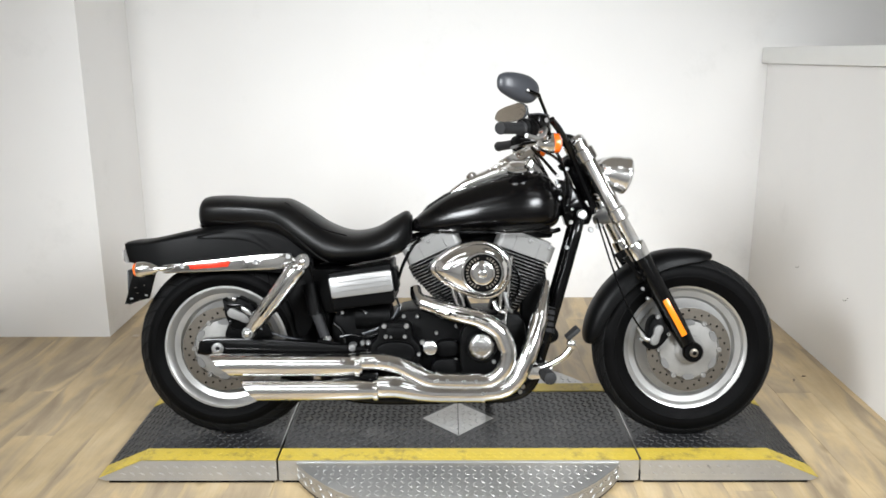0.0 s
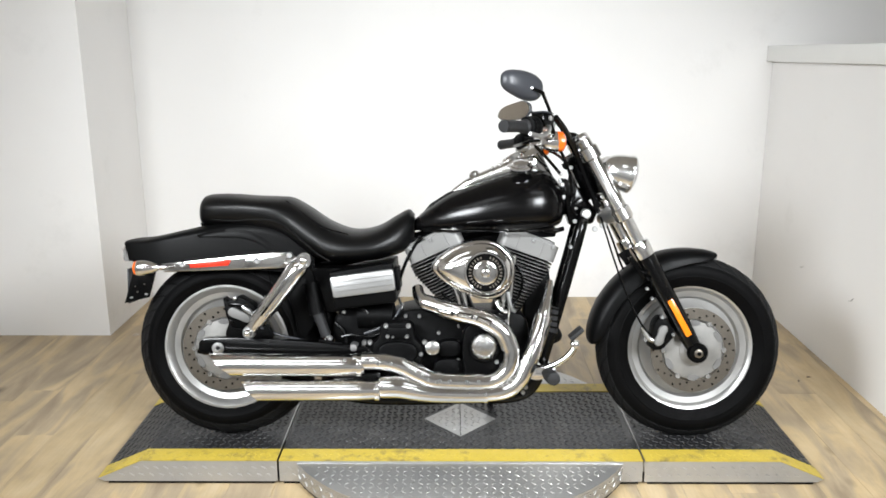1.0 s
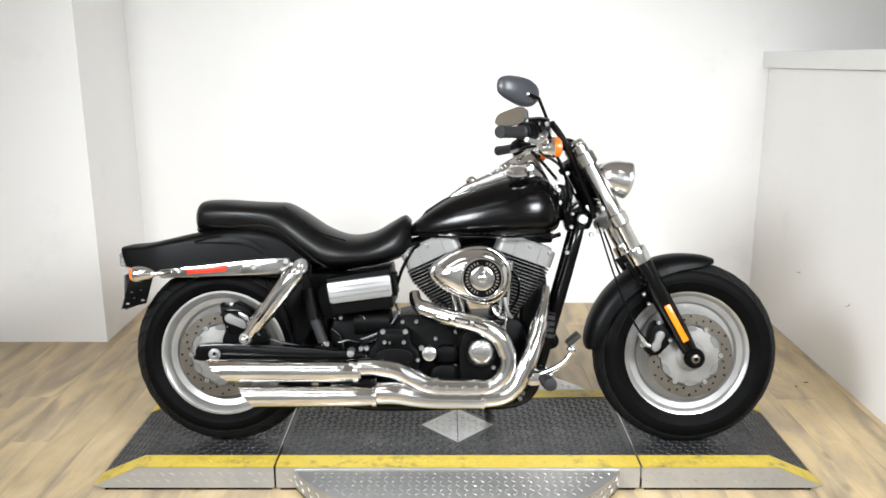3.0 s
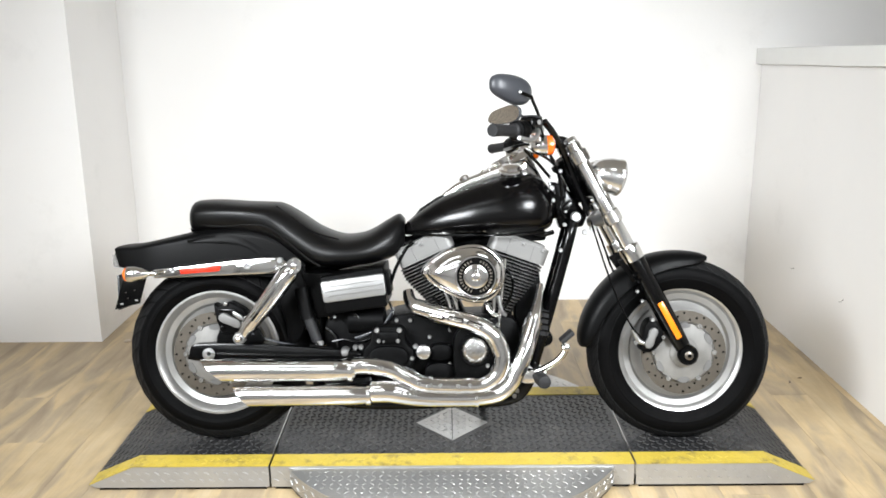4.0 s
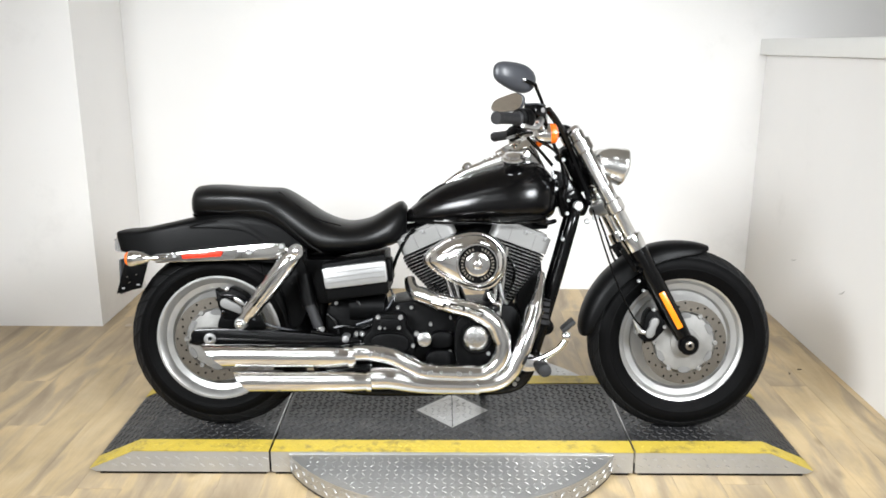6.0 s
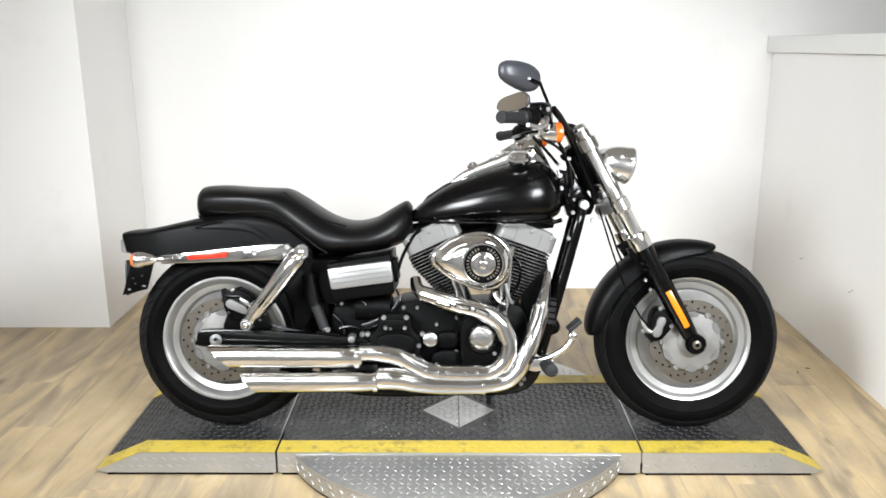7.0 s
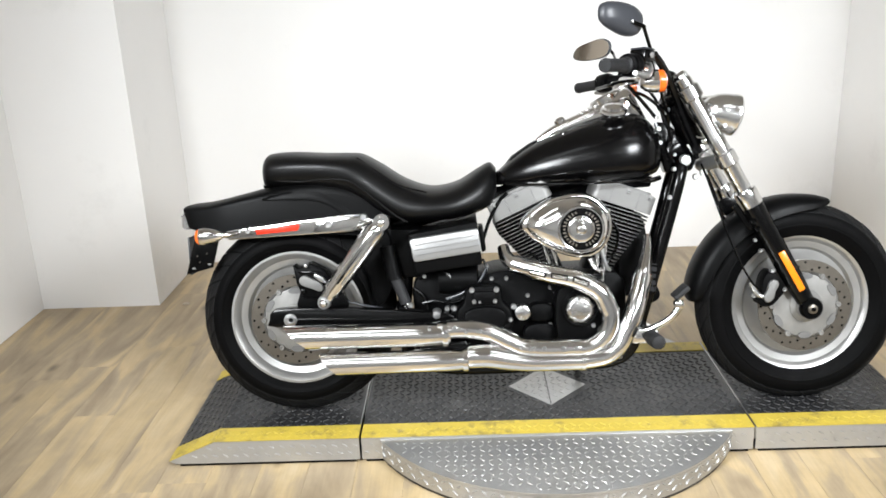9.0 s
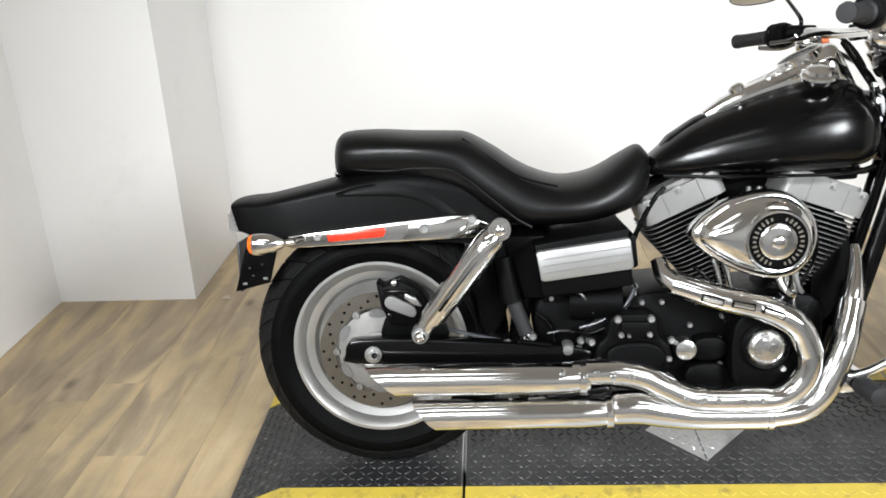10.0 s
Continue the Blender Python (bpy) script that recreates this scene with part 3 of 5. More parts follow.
fender = part("rear_fender", trough([
    st((-1.130, 0.696), (-1.126, 0.682), (-1.118, 0.629), 0.080),
    st((-1.112, 0.7005), (-1.099, 0.682), (-1.097, 0.624), 0.090),
    st((-1.070, 0.705), (-1.049, 0.683), (-1.047, 0.612), 0.101),
    st((-0.997, 0.720), (-0.960, 0.696), (-0.963, 0.601), 0.112),
    st((-0.886, 0.745), (-0.854, 0.713), (-0.857, 0.597), 0.114),
    st((-0.766, 0.769), (-0.738, 0.727), (-0.741, 0.596), 0.114),
    st((-0.646, 0.768), (-0.623, 0.719), (-0.626, 0.596), 0.114),
    st((-0.538, 0.722), (-0.518, 0.681), (-0.520, 0.580), 0.112),
    st((-0.489, 0.652), (-0.471, 0.623), (-0.473, 0.526), 0.108),
], 0.004), FENDER, bike, "satin black bobbed rear fender", 45)
for v in fender.data.vertices:
    v.co.x -= ((v.co.z - 0.655) * 0.25 + 0.007) * min(max((-1.08 - v.co.x) / 0.05, 0.0), 1.0)
top_line = catmull([(-0.885, 0.717), (-0.830, 0.731), (-0.775, 0.737), (-0.730, 0.735), (-0.690, 0.725), (-0.642, 0.697), (-0.600, 0.662)], 5)
low_line = catmull([(-0.880, 0.712), (-0.830, 0.713), (-0.780, 0.711), (-0.738, 0.709), (-0.690, 0.698), (-0.660, 0.681), (-0.637, 0.662)], 5)
rings = [[(a[0], -0.108, a[1] + 0.002), (a[0], -0.1135, a[1]), (b[0] * 0.35 + a[0] * 0.65, -0.1165, b[1] * 0.35 + a[1] * 0.65), (b[0], -0.1205, b[1] + 0.002), (b[0], -0.1195, b[1] - 0.002), (b[0], -0.108, b[1] - 0.001)] for a, b in zip(top_line, low_line)]
part("fender_flare", skin(rings), FENDER, fender, "raised flare along the fender side", 50)
part("splash_guard", plate(rounded([(-0.591, 0.563), (-0.484, 0.582), (-0.476, 0.485), (-0.506, 0.387), (-0.546, 0.367), (-0.564, 0.446)], 3), -0.1, 0.1, 0.01), WRINKLE, bike, "black inner splash guard")
tail = part("tail_light", trough([
    st((-1.160, 0.668), (-1.158, 0.660), (-1.153, 0.630), 0.055),
    st((-1.147, 0.685), (-1.144, 0.672), (-1.135, 0.624), 0.068),
    st((-1.120, 0.700), (-1.120, 0.680), (-1.116, 0.625), 0.078),
], 0.02, 4), CLEAR, bike, "clear-lensed tail light let into the fender")
for k in range(4):
    part("lens_rib", tube([(-1.158 + 0.004 * k, -0.06, 0.665 - 0.012 * k), (-1.145 + 0.004 * k, -0.074, 0.665 - 0.012 * k)], 0.0025, 1, 6), CLEAR, tail)
part("seat_bolt", lathe([(0.008, 0.0), (0.011, 0.01), (0.007, 0.016)], (-0.889, -0.020, 0.746), (0, -0.3, 1), 14), CHROME, fender, "chrome seat thumb bolt")

strut = part("fender_strut", plate([(-0.998, 0.622), (-0.890, 0.633), (-0.736, 0.650), (-0.621, 0.661), (-0.574, 0.661), (-0.530, 0.640), (-0.536, 0.609), (-0.594, 0.607), (-0.814, 0.600), (-0.995, 0.593)], -0.138, -0.118, 0.004), CHROME, bike, "chrome fender strut")
part("reflector", plate([(-0.906, 0.625), (-0.772, 0.639), (-0.765, 0.630), (-0.773, 0.616), (-0.901, 0.607)], -0.145, -0.136, 0.002), RED, strut, "red side reflector")
for q, r in (((-0.928, -0.139, 0.619), 0.009), ((-0.679, -0.139, 0.633), 0.012)):
    bolt(strut, *q, r)
part("strut_step", plate([(-0.711, 0.645), (-0.572, 0.658), (-0.586, 0.610), (-0.731, 0.607)], -0.142, -0.135, 0.003), CHROME, strut)
bolt(strut, *(-0.676, -0.143, 0.632), 0.011)
hexbolt(strut, *(-0.566, -0.140, 0.652), 0.011)
part("fender_strut", plate([(-0.998, 0.622), (-0.736, 0.650), (-0.574, 0.661), (-0.530, 0.640), (-0.594, 0.607), (-0.995, 0.593)], 0.118, 0.138, 0.004), CHROME, bike, "chrome fender strut")


def rear_signal(side):
    c, d = Vector((-1.073, -0.165, 0.610)), Vector((1, 0, 0.03)).normalized()
    c.y = 0.165 * side
    s = part("turn_signal", lathe([(0.0255, 0.002), (0.027, 0.012), (0.026, 0.03), (0.021, 0.05), (0.013, 0.066), (0.007, 0.075), (0.009, 0.083), (0.007, 0.1)], c, d, 28), CHROME, bike, "chrome bullet turn signal")
    part("lens", lathe([(0.0245, 0.008), (0.0245, 0.0), (0.02, -0.008), (0.01, -0.012)], c, d, 28), AMBER, s, "amber lens")
    part("stalk", tube([tuple(c + d * 0.085), tuple(c + d * 0.1 + Vector((0.012, -0.03 * side, 0.002)))], 0.008, 1, 12), CHROME, s)


rear_signal(-1)
rear_signal(1)

plate_ob = part("plate_bracket", plate([(-1.109, 0.599), (-1.032, 0.595), (-1.058, 0.503), (-1.144, 0.482)], -0.097, -0.092, 0.001), GLOSS, bike, "black empty licence plate bracket")
part("bracket_back", box(-1.135, -1.128, -0.09, 0.09, 0.48, 0.6, 0.002), PLASTIC, plate_ob)
for q in ((-1.119, -0.099, 0.502), (-1.068, -0.099, 0.514)):
    part("slot_marking", box(q[0] - 0.005, q[0] + 0.005, q[1] - 0.001, q[1] + 0.001, q[2] - 0.0025, q[2] + 0.0025), SATIN, plate_ob)
for q in ((-1.104, -0.099, 0.541), (-1.073, -0.099, 0.549), (-1.097, -0.099, 0.522)):
    bolt(plate_ob, *q, 0.002, mat=STEEL)

# seat
seat = part("seat", body([
    (-0.894, 0.757, 0.787, 0.815, 0.04),
    (-0.885, 0.748, 0.794, 0.840, 0.075),
    (-0.862, 0.742, 0.802, 0.853, 0.103),
    (-0.79, 0.737, 0.808, 0.856, 0.121),
    (-0.70, 0.730, 0.808, 0.850, 0.134),
    (-0.62, 0.710, 0.796, 0.847, 0.137),
    (-0.575, 0.685, 0.768, 0.842, 0.138),
    (-0.52, 0.648, 0.725, 0.812, 0.146),
    (-0.44, 0.622, 0.675, 0.760, 0.157),
    (-0.36, 0.622, 0.667, 0.733, 0.162),
    (-0.28, 0.628, 0.674, 0.744, 0.152),
    (-0.21, 0.645, 0.697, 0.783, 0.127),
    (-0.172, 0.668, 0.717, 0.801, 0.1),
    (-0.152, 0.705, 0.740, 0.785, 0.07),
], 5, 56, 2.1, 2.5), LEATHER, bike, "black vinyl two-up bucket seat", 60)
for side in (-1, 1):
    part("seat_seam", tube([(-0.875, 0.082 * side, 0.775), (-0.82, 0.105 * side, 0.768), (-0.754, 0.116 * side, 0.765), (-0.697, 0.125 * side, 0.770), (-0.62, 0.1345 * side, 0.766), (-0.573, 0.138 * side, 0.741), (-0.526, 0.145 * side, 0.702), (-0.469, 0.1535 * side, 0.655), (-0.43, 0.155 * side, 0.632)], 0.003, 6, 8), LEATHER, seat)
part("seat_piping", tube([(-0.585, -0.085, 0.832), (-0.52, -0.105, 0.785), (-0.45, -0.12, 0.742), (-0.37, -0.125, 0.72)], 0.003, 6, 6), LEATHER, seat)

# fuel tank with its console
tank = part("fuel_tank", body([
    (-0.158, 0.728, 0.738, 0.752, 0.03),
    (-0.145, 0.727, 0.745, 0.772, 0.055),
    (-0.09, 0.727, 0.755, 0.818, 0.088),
    (-0.03, 0.728, 0.765, 0.856, 0.113),
    (0.03, 0.729, 0.775, 0.883, 0.132),
    (0.09, 0.729, 0.785, 0.906, 0.147),
    (0.15, 0.729, 0.795, 0.925, 0.157),
    (0.20, 0.730, 0.80, 0.938, 0.162),
    (0.25, 0.731, 0.805, 0.944, 0.162),
    (0.295, 0.734, 0.808, 0.938, 0.152),
    (0.33, 0.74, 0.81, 0.915, 0.132),
    (0.352, 0.752, 0.81, 0.882, 0.105),
    (0.362, 0.775, 0.81, 0.845, 0.07),
], 5, 48, 2.25, 2.7), DENIM, bike, "satin black teardrop fuel tank", 60)
part("tank_seam", tube([(-0.12, -0.075, 0.731), (0.0, -0.122, 0.731), (0.12, -0.148, 0.732), (0.24, -0.155, 0.734), (0.32, -0.125, 0.742)], 0.004, 6, 8), GLOSS, tank)
console = part("tank_console", body([
    (-0.02, 0.85, 0.860, 0.872, 0.018),
    (0.03, 0.865, 0.886, 0.909, 0.034),
    (0.10, 0.885, 0.915, 0.941, 0.045),
    (0.17, 0.90, 0.940, 0.972, 0.054),
    (0.225, 0.91, 0.955, 1.003, 0.058),
    (0.262, 0.905, 0.950, 1.020, 0.056),
    (0.285, 0.90, 0.935, 1.000, 0.048),
    (0.315, 0.89, 0.915, 0.945, 0.036),
    (0.335, 0.88, 0.895, 0.910, 0.022),
], 5, 32, 2.6, 2.4), CHROME, bike, "chrome tank console with instruments")
gc = Vector((0.200, 0, 0.992))
gn = Vector((-0.45, 0, 0.89)).normalized()
part("speedometer", lathe([(0.05, -0.03), (0.053, -0.004), (0.053, 0.003), (0.049, 0.006), (0.046, 0.004)], gc, gn, 32), CHROME, console, "round speedometer in a chrome bezel")
part("dial", lathe([(0.046, -0.004), (0.046, 0.0042), (0.001, 0.0046)], gc, gn, 32), GLOSS, console)
for q in ((0.118, -0.040, 0.947), (0.139, -0.042, 0.957), (0.160, -0.044, 0.967)):
    part("indicator_knob", lathe([(0.008, -0.012), (0.008, -0.002), (0.005, 0.002), (0.001, 0.003)], q, (-0.4, -0.4, 0.85), 16), CHROME, console)
part("ignition_switch", lathe([(0.018, -0.01), (0.018, 0.006), (0.012, 0.012), (0.004, 0.013)], (0.055, -0.015, 0.922), (-0.45, -0.1, 0.9), 24), CHROME, console)
fc = (0.211, -0.100, 0.951)
part("fuel_cap", lathe([(0.038, -0.012), (0.041, -0.003), (0.039, 0.002), (0.031, 0.005), (0.029, 0.013), (0.024, 0.016), (0.001, 0.018)], fc, (-0.05, -0.42, 0.9), 32), CHROME, tank, "chrome screw-in fuel cap")
part("tank_strap", plate([(-0.15, 0.755), (-0.1, 0.818), (-0.04, 0.857), (0.0, 0.875), (0.0, 0.869), (-0.04, 0.85), (-0.1, 0.81), (-0.145, 0.75)], -0.02, 0.02, 0.003), LEATHER, tank, "black leather tank strap")

# frame and steering head
neck = part("steering_head", tube([(0.405, 0, 0.985), (0.478, 0, 0.845)], 0.034, 1, 24), GLOSS, bike, "gloss black steering head")
part("neck_gusset", plate([(0.363, 0.911), (0.407, 0.891), (0.483, 0.792), (0.468, 0.752), (0.388, 0.744), (0.368, 0.808)], -0.035, 0.035, 0.008), GLOSS, neck)
part("neck_cap", lathe([(0.018, 0.01), (0.018, -0.006), (0.014, -0.011), (0.002, -0.012)], (0.436, -0.070, 0.787), seg=24), WORN, neck, "round chrome frame cap")
part("neck_bracket", plate([(0.371, 0.805), (0.421, 0.844), (0.433, 0.828), (0.386, 0.786)], -0.05, -0.042, 0.003), GLOSS, neck)
for side in (-1, 1):
    y = -0.075 if side < 0 else 0.03
    part("frame_downtube", tube([(0.435, y * 0.5, 0.80), (0.418, y, 0.74), (0.387, y, 0.62), (0.343, y, 0.46), (0.3, y, 0.31), (0.265, y, 0.20), (0.20, y, 0.155), (0.05, y, 0.148), (-0.35, y, 0.15), (-0.46, y, 0.24), (-0.45, y, 0.45)], 0.0205, 6, 16), GLOSS, bike, "gloss black tubular frame rail")
for q in ((0.394, -0.100, 0.763), (0.381, -0.100, 0.676)):
    bolt(bike, *q, 0.007, "frame_bolt")
part("frame_backbone", tube([(0.42, 0, 0.85), (0.3, 0, 0.78), (0.0, 0, 0.72), (-0.2, 0, 0.68), (-0.45, 0, 0.62), (-0.56, 0, 0.6)], 0.03, 5, 16), GLOSS, bike)
part("seat_rail", tube([(-0.503, -0.100, 0.621), (-0.473, -0.090, 0.523), (-0.450, -0.090, 0.365), (-0.441, -0.090, 0.286)], 0.014, 5, 12), GLOSS, bike)
part("regulator", plate(rounded([(0.309, 0.406), (0.340, 0.400), (0.360, 0.372), (0.353, 0.344), (0.309, 0.336)], 3), -0.06, 0.06, 0.008), WRINKLE, bike, "black finned voltage regulator")
part("tube_clamp", tube([(0.331, -0.075, 0.469), (0.318, -0.075, 0.380)], 0.0245, 1, 18), GRIP, bike)
for k in range(5):
    a = Vector((0.333, -0.075, 0.463)).lerp(Vector((0.318, -0.075, 0.380)), k / 4)
    d = (Vector((0.318, -0.075, 0.380)) - Vector((0.333, -0.075, 0.463))).normalized()
    part("clamp_band", lathe([(0.0265, -0.003), (0.0265, 0.003)], a, d, 18), GLOSS, bike)

# fork, triple clamps, headlights
FT, FB = Vector((0.414, 0, 1.037)), Vector((0.8105, 0, 0.3185))
fd = (FB - FT).normalized()
FL = (FB - FT).length
fn = Vector((0, 1, 0)).cross(fd).normalized()


def on_fork(s, y=0.0, ahead=0.0):
    """A place s metres down the fork line, and so far ahead of it."""
    return FT + fd * s + Vector((0, y, 0)) - fn * ahead * (1 if fn.x < 0 else -1)


for side in (-1, 1):
    y = 0.112 * side
    leg = part("fork_leg", lathe([(0.0245, 0.415), (0.031, 0.42), (0.033, 0.44), (0.0325, 0.60), (0.031, 0.72), (0.028, FL - 0.05), (0.026, FL - 0.02)], on_fork(0, y), fd, 28), GLOSS, bike, "gloss black lower fork leg")
    part("fork_tube", lathe([(0.0, 0.0), (0.02, 0.0), (0.0245, 0.004), (0.0245, 0.2), (0.0265, 0.205), (0.0265, 0.3), (0.0245, 0.305), (0.0245, 0.43)], on_fork(0, y), fd, 28), FORKTUBE, leg, "polished fork tube")
    part("fork_cap", lathe([(0.022, 0.0), (0.022, -0.012), (0.017, -0.02), (0.004, -0.021)], on_fork(0, y), fd, 6), CHROME, leg)
    part("dust_seal", lathe([(0.0335, 0.395), (0.0355, 0.4), (0.0355, 0.425), (0.034, 0.445), (0.034, 0.448)], on_fork(0, y), fd, 28), CHROME, leg)
    part("fork_end", lathe([(0.033, 0.034), (0.035, 0.02), (0.035, -0.02), (0.03, -0.026)], (FB.x, y + 0.004 * side, FB.z), (0, 1, 0), 24), GLOSS, leg)
    part("axle_end", lathe([(0.015, 0.0), (0.0145, 0.008), (0.011, 0.01)], (FB.x, y + 0.028 * side, FB.z), (0, side, 0), 18), STEEL, leg)
    # black disc on the axle end, dark like a deep bore
    part("dark_bore_disc", lathe([(0.0075, 0.0), (0.0075, 0.0025)], (FB.x, y + 0.0365 * side, FB.z), (0, side, 0), 6), GLOSS, leg)
    r0, r1 = on_fork(0.612, y + 0.031 * side), on_fork(0.752, y + 0.031 * side)
    w = fn * 0.0105
    outline = [r0 - w, r0 + w, r1 + w, r1 - w]
    part("reflector", plate([(p.x, p.z) for p in outline], y + 0.028 * side, y + 0.0365 * side, 0.003), ORANGE, leg, "amber fork reflector")
    for s, r in ((0.052, 0.034), (0.283, 0.0325)):
        part("clamp_ring", lathe([(r * 0.8, -0.024), (r, -0.019), (r, 0.019), (r * 0.8, 0.024)], on_fork(s, y), fd, 28), FORKTUBE, leg)
    for s in (0.49, 0.515):
        bolt(leg, *(on_fork(s, y + 0.03 * side) + fn * 0.03), 0.006, mat=GLOSS)
for s in (0.052, 0.283):
    a, b = on_fork(s, -0.11), on_fork(s, 0.11)
    c = on_fork(s, 0, 0) + Vector((-0.045, 0, -0.02))
    part("triple_clamp", tube([tuple(a), tuple(a.lerp(c, 0.5)), tuple(c), tuple(b.lerp(c, 0.5)), tuple(b)], 0.022, 4, 14), SATIN if s > 0.2 else GLOSS, bike, "fork triple clamp")


def headlight(y):
    c = Vector((0.587, 0.000, 0.920))
    c.y = y
    d = Vector((-1, 0, 0.24)).normalized()
    h = part("headlight", lathe([(0.060, -0.004), (0.064, 0.0), (0.064, 0.012), (0.0615, 0.016), (0.06, 0.04), (0.053, 0.068), (0.04, 0.09), (0.022, 0.105), (0.003, 0.11)], c, d, 36), FORKTUBE, bike, "chrome bullet headlight")
    part("headlight_lens", lathe([(0.058, 0.004), (0.057, -0.006), (0.04, -0.014), (0.002, -0.018)], c, d, 32), CLEAR, h)
    part("headlight_mount", tube([tuple(c + Vector((-0.06, 0, -0.05))), tuple(c + Vector((-0.085, 0, -0.075))), tuple(c + Vector((-0.12, -y * 0.5, -0.07)))], 0.013, 4, 12), CHROME, h)
    bolt(h, c.x - 0.045, y - 0.045, c.z - 0.03, 0.007)


headlight(-0.074)
headlight(0.074)

# handlebar and controls
bar = part("handlebar", tube([(0.135, -0.425, 1.062), (0.205, -0.335, 1.066), (0.275, -0.25, 1.063), (0.325, -0.13, 1.045), (0.335, 0, 1.042), (0.325, 0.13, 1.045), (0.285, 0.25, 1.055), (0.235, 0.335, 1.048), (0.18, 0.425, 1.042)], 0.0127, 8, 16), CHROME, bike, "chrome handlebar")
for y in (-0.05, 0.05):
    part("riser", tube([(0.425, y, 1.02), (0.39, y, 1.045), (0.335, y, 1.042)], 0.02, 5, 14), GLOSS, bar, "black handlebar riser")
for side in (-1, 1):
    a, b = (Vector((0.13, -0.43, 1.062)), Vector((0.2, -0.34, 1.066))) if side < 0 else (Vector((0.176, 0.43, 1.042)), Vector((0.235, 0.335, 1.048)))
    d = (b - a).normalized()
    L = (b - a).length
    part("grip", lathe([(0.002, -0.002), (0.0185, -0.001), (0.02, 0.006), (0.0185, 0.016), (0.018, L * 0.5), (0.0185, L - 0.005), (0.023, L), (0.023, L + 0.006), (0.015, L + 0.007)], a, d, 24), GRIP, bar, "black rubber hand grip")
    sw = part("switch_housing", lathe([(0.022, 0.0), (0.031, 0.004), (0.033, 0.012), (0.031, 0.016), (0.034, 0.03), (0.033, 0.046), (0.029, 0.056), (0.018, 0.06)], b + d * 0.008, d, 18), WRINKLE, bar, "black switch housing")
    for k in range(2):
        part("switch", box(-0.006, 0.006, -0.004, 0.004, -0.006, 0.006, 0.002), PLASTIC, sw).location = b + d * (0.024 + 0.02 * k) + Vector((-0.02, -0.012 * side, 0.008 - 0.02 * k))
    m = b + d * 0.09
    if side < 0:
        res = part("brake_reservoir", box(-0.027, 0.027, -0.026, 0.026, -0.018, 0.016, 0.006), GLOSS, bar, "black brake fluid reservoir")
        res.location = (m.x + 0.008, m.y, m.z + 0.026)
        res.rotation_euler = (0, radians(4), radians(45))
        part("reservoir_lid", box(-0.026, 0.026, -0.025, 0.025, 0.0155, 0.021, 0.003), PLASTIC, res)
        part("sight_glass", lathe([(0.008, 0.0), (0.008, -0.004), (0.002, -0.005)], (0.0, -0.03, 0.0), seg=14), CLEAR, res)
        part("master_cylinder", tube([tuple(m + Vector((-0.03, 0.0, 0.006))), tuple(m + Vector((0.045, 0.05, 0.002)))], 0.016, 1, 14), SATIN, bar)
    else:
        part("clutch_perch", tube([tuple(m + Vector((-0.02, 0.0, 0.004))), tuple(m + Vector((0.03, -0.04, 0.0)))], 0.018, 1, 14), WRINKLE, bar)
    part("lever", tube([tuple(m + Vector((0.03, 0.0, 0.0))), tuple(m + Vector((0.02, 0.05 * side, -0.02))), tuple(m + Vector((-0.005, 0.1 * side, -0.034))), tuple(m + Vector((-0.045, 0.16 * side, -0.03)))], 0.007, 6, 10), SATIN, bar, "polished hand lever")
    # mirror on its stem
    if side < 0:
        raw = [(0.129, 1.200), (0.133, 1.227), (0.157, 1.240), (0.202, 1.239), (0.238, 1.228), (0.260, 1.205), (0.260, 1.175), (0.242, 1.152), (0.207, 1.148), (0.163, 1.165), (0.137, 1.182)]
        stem_top, bend = Vector((0.222, -0.330, 1.184)), Vector((0.258, -0.312, 1.172))
        reach, foot = -0.316, Vector((0.296, -0.236, 1.105))
    else:
        raw = [(0.170, 1.166), (0.186, 1.191), (0.231, 1.208), (0.265, 1.215), (0.290, 1.201), (0.292, 1.172), (0.276, 1.150), (0.238, 1.141), (0.197, 1.141), (0.173, 1.150)]
        stem_top, bend = Vector((0.286, 0.450, 1.189)), Vector((0.305, 0.430, 1.160))
        reach, foot = 0.44, m + Vector((0.014, 0.02, 0.04))
    swing = radians(-34 * side)
    mx, mz = sum(p[0] for p in raw) / len(raw), sum(p[1] for p in raw) / len(raw)
    outline = rounded([((x - mx) / math.cos(swing), z - mz) for x, z in raw], 4)
    back = -1 if side < 0 else 1
    rings = [[(x * k, depth * back, z * k) for x, z in outline] for depth, k in ((-0.01, 0.94), (-0.008, 0.99), (-0.002, 1.0), (0.006, 0.97), (0.016, 0.86), (0.023, 0.64), (0.027, 0.3))]
    mh = part("mirror", skin(rings), PLASTIC, bar, "black mirror housing" if side < 0 else "mirror facing the rider, beige reflection put into its glass colour", 60)
    ga = sorted((-0.0105 * back, -0.0125 * back))
    part("mirror_glass", plate([(x * 0.93, z * 0.93) for x, z in outline], *ga), MIRROR, mh, smooth=0)
    mh.location = (mx, reach, mz)
    mh.rotation_euler = (0, 0, swing)
    part("mirror_stem", tube([tuple(foot + Vector((0.002, 0, -0.025))), tuple(foot), tuple(bend + (foot - bend) * 0.12), tuple(bend), tuple(stem_top)], 0.0055, 6, 10), GLOSS, bar, "black mirror stem")
    part("stem_knuckle", lathe([(0.0045, 0.006), (0.0045, -0.008), (0.002, -0.009)], stem_top, (0, 1, 0), 14), SATIN, bar)
    # front turn signal
    c = Vector((0.32, 0.215 * side, 1.026))
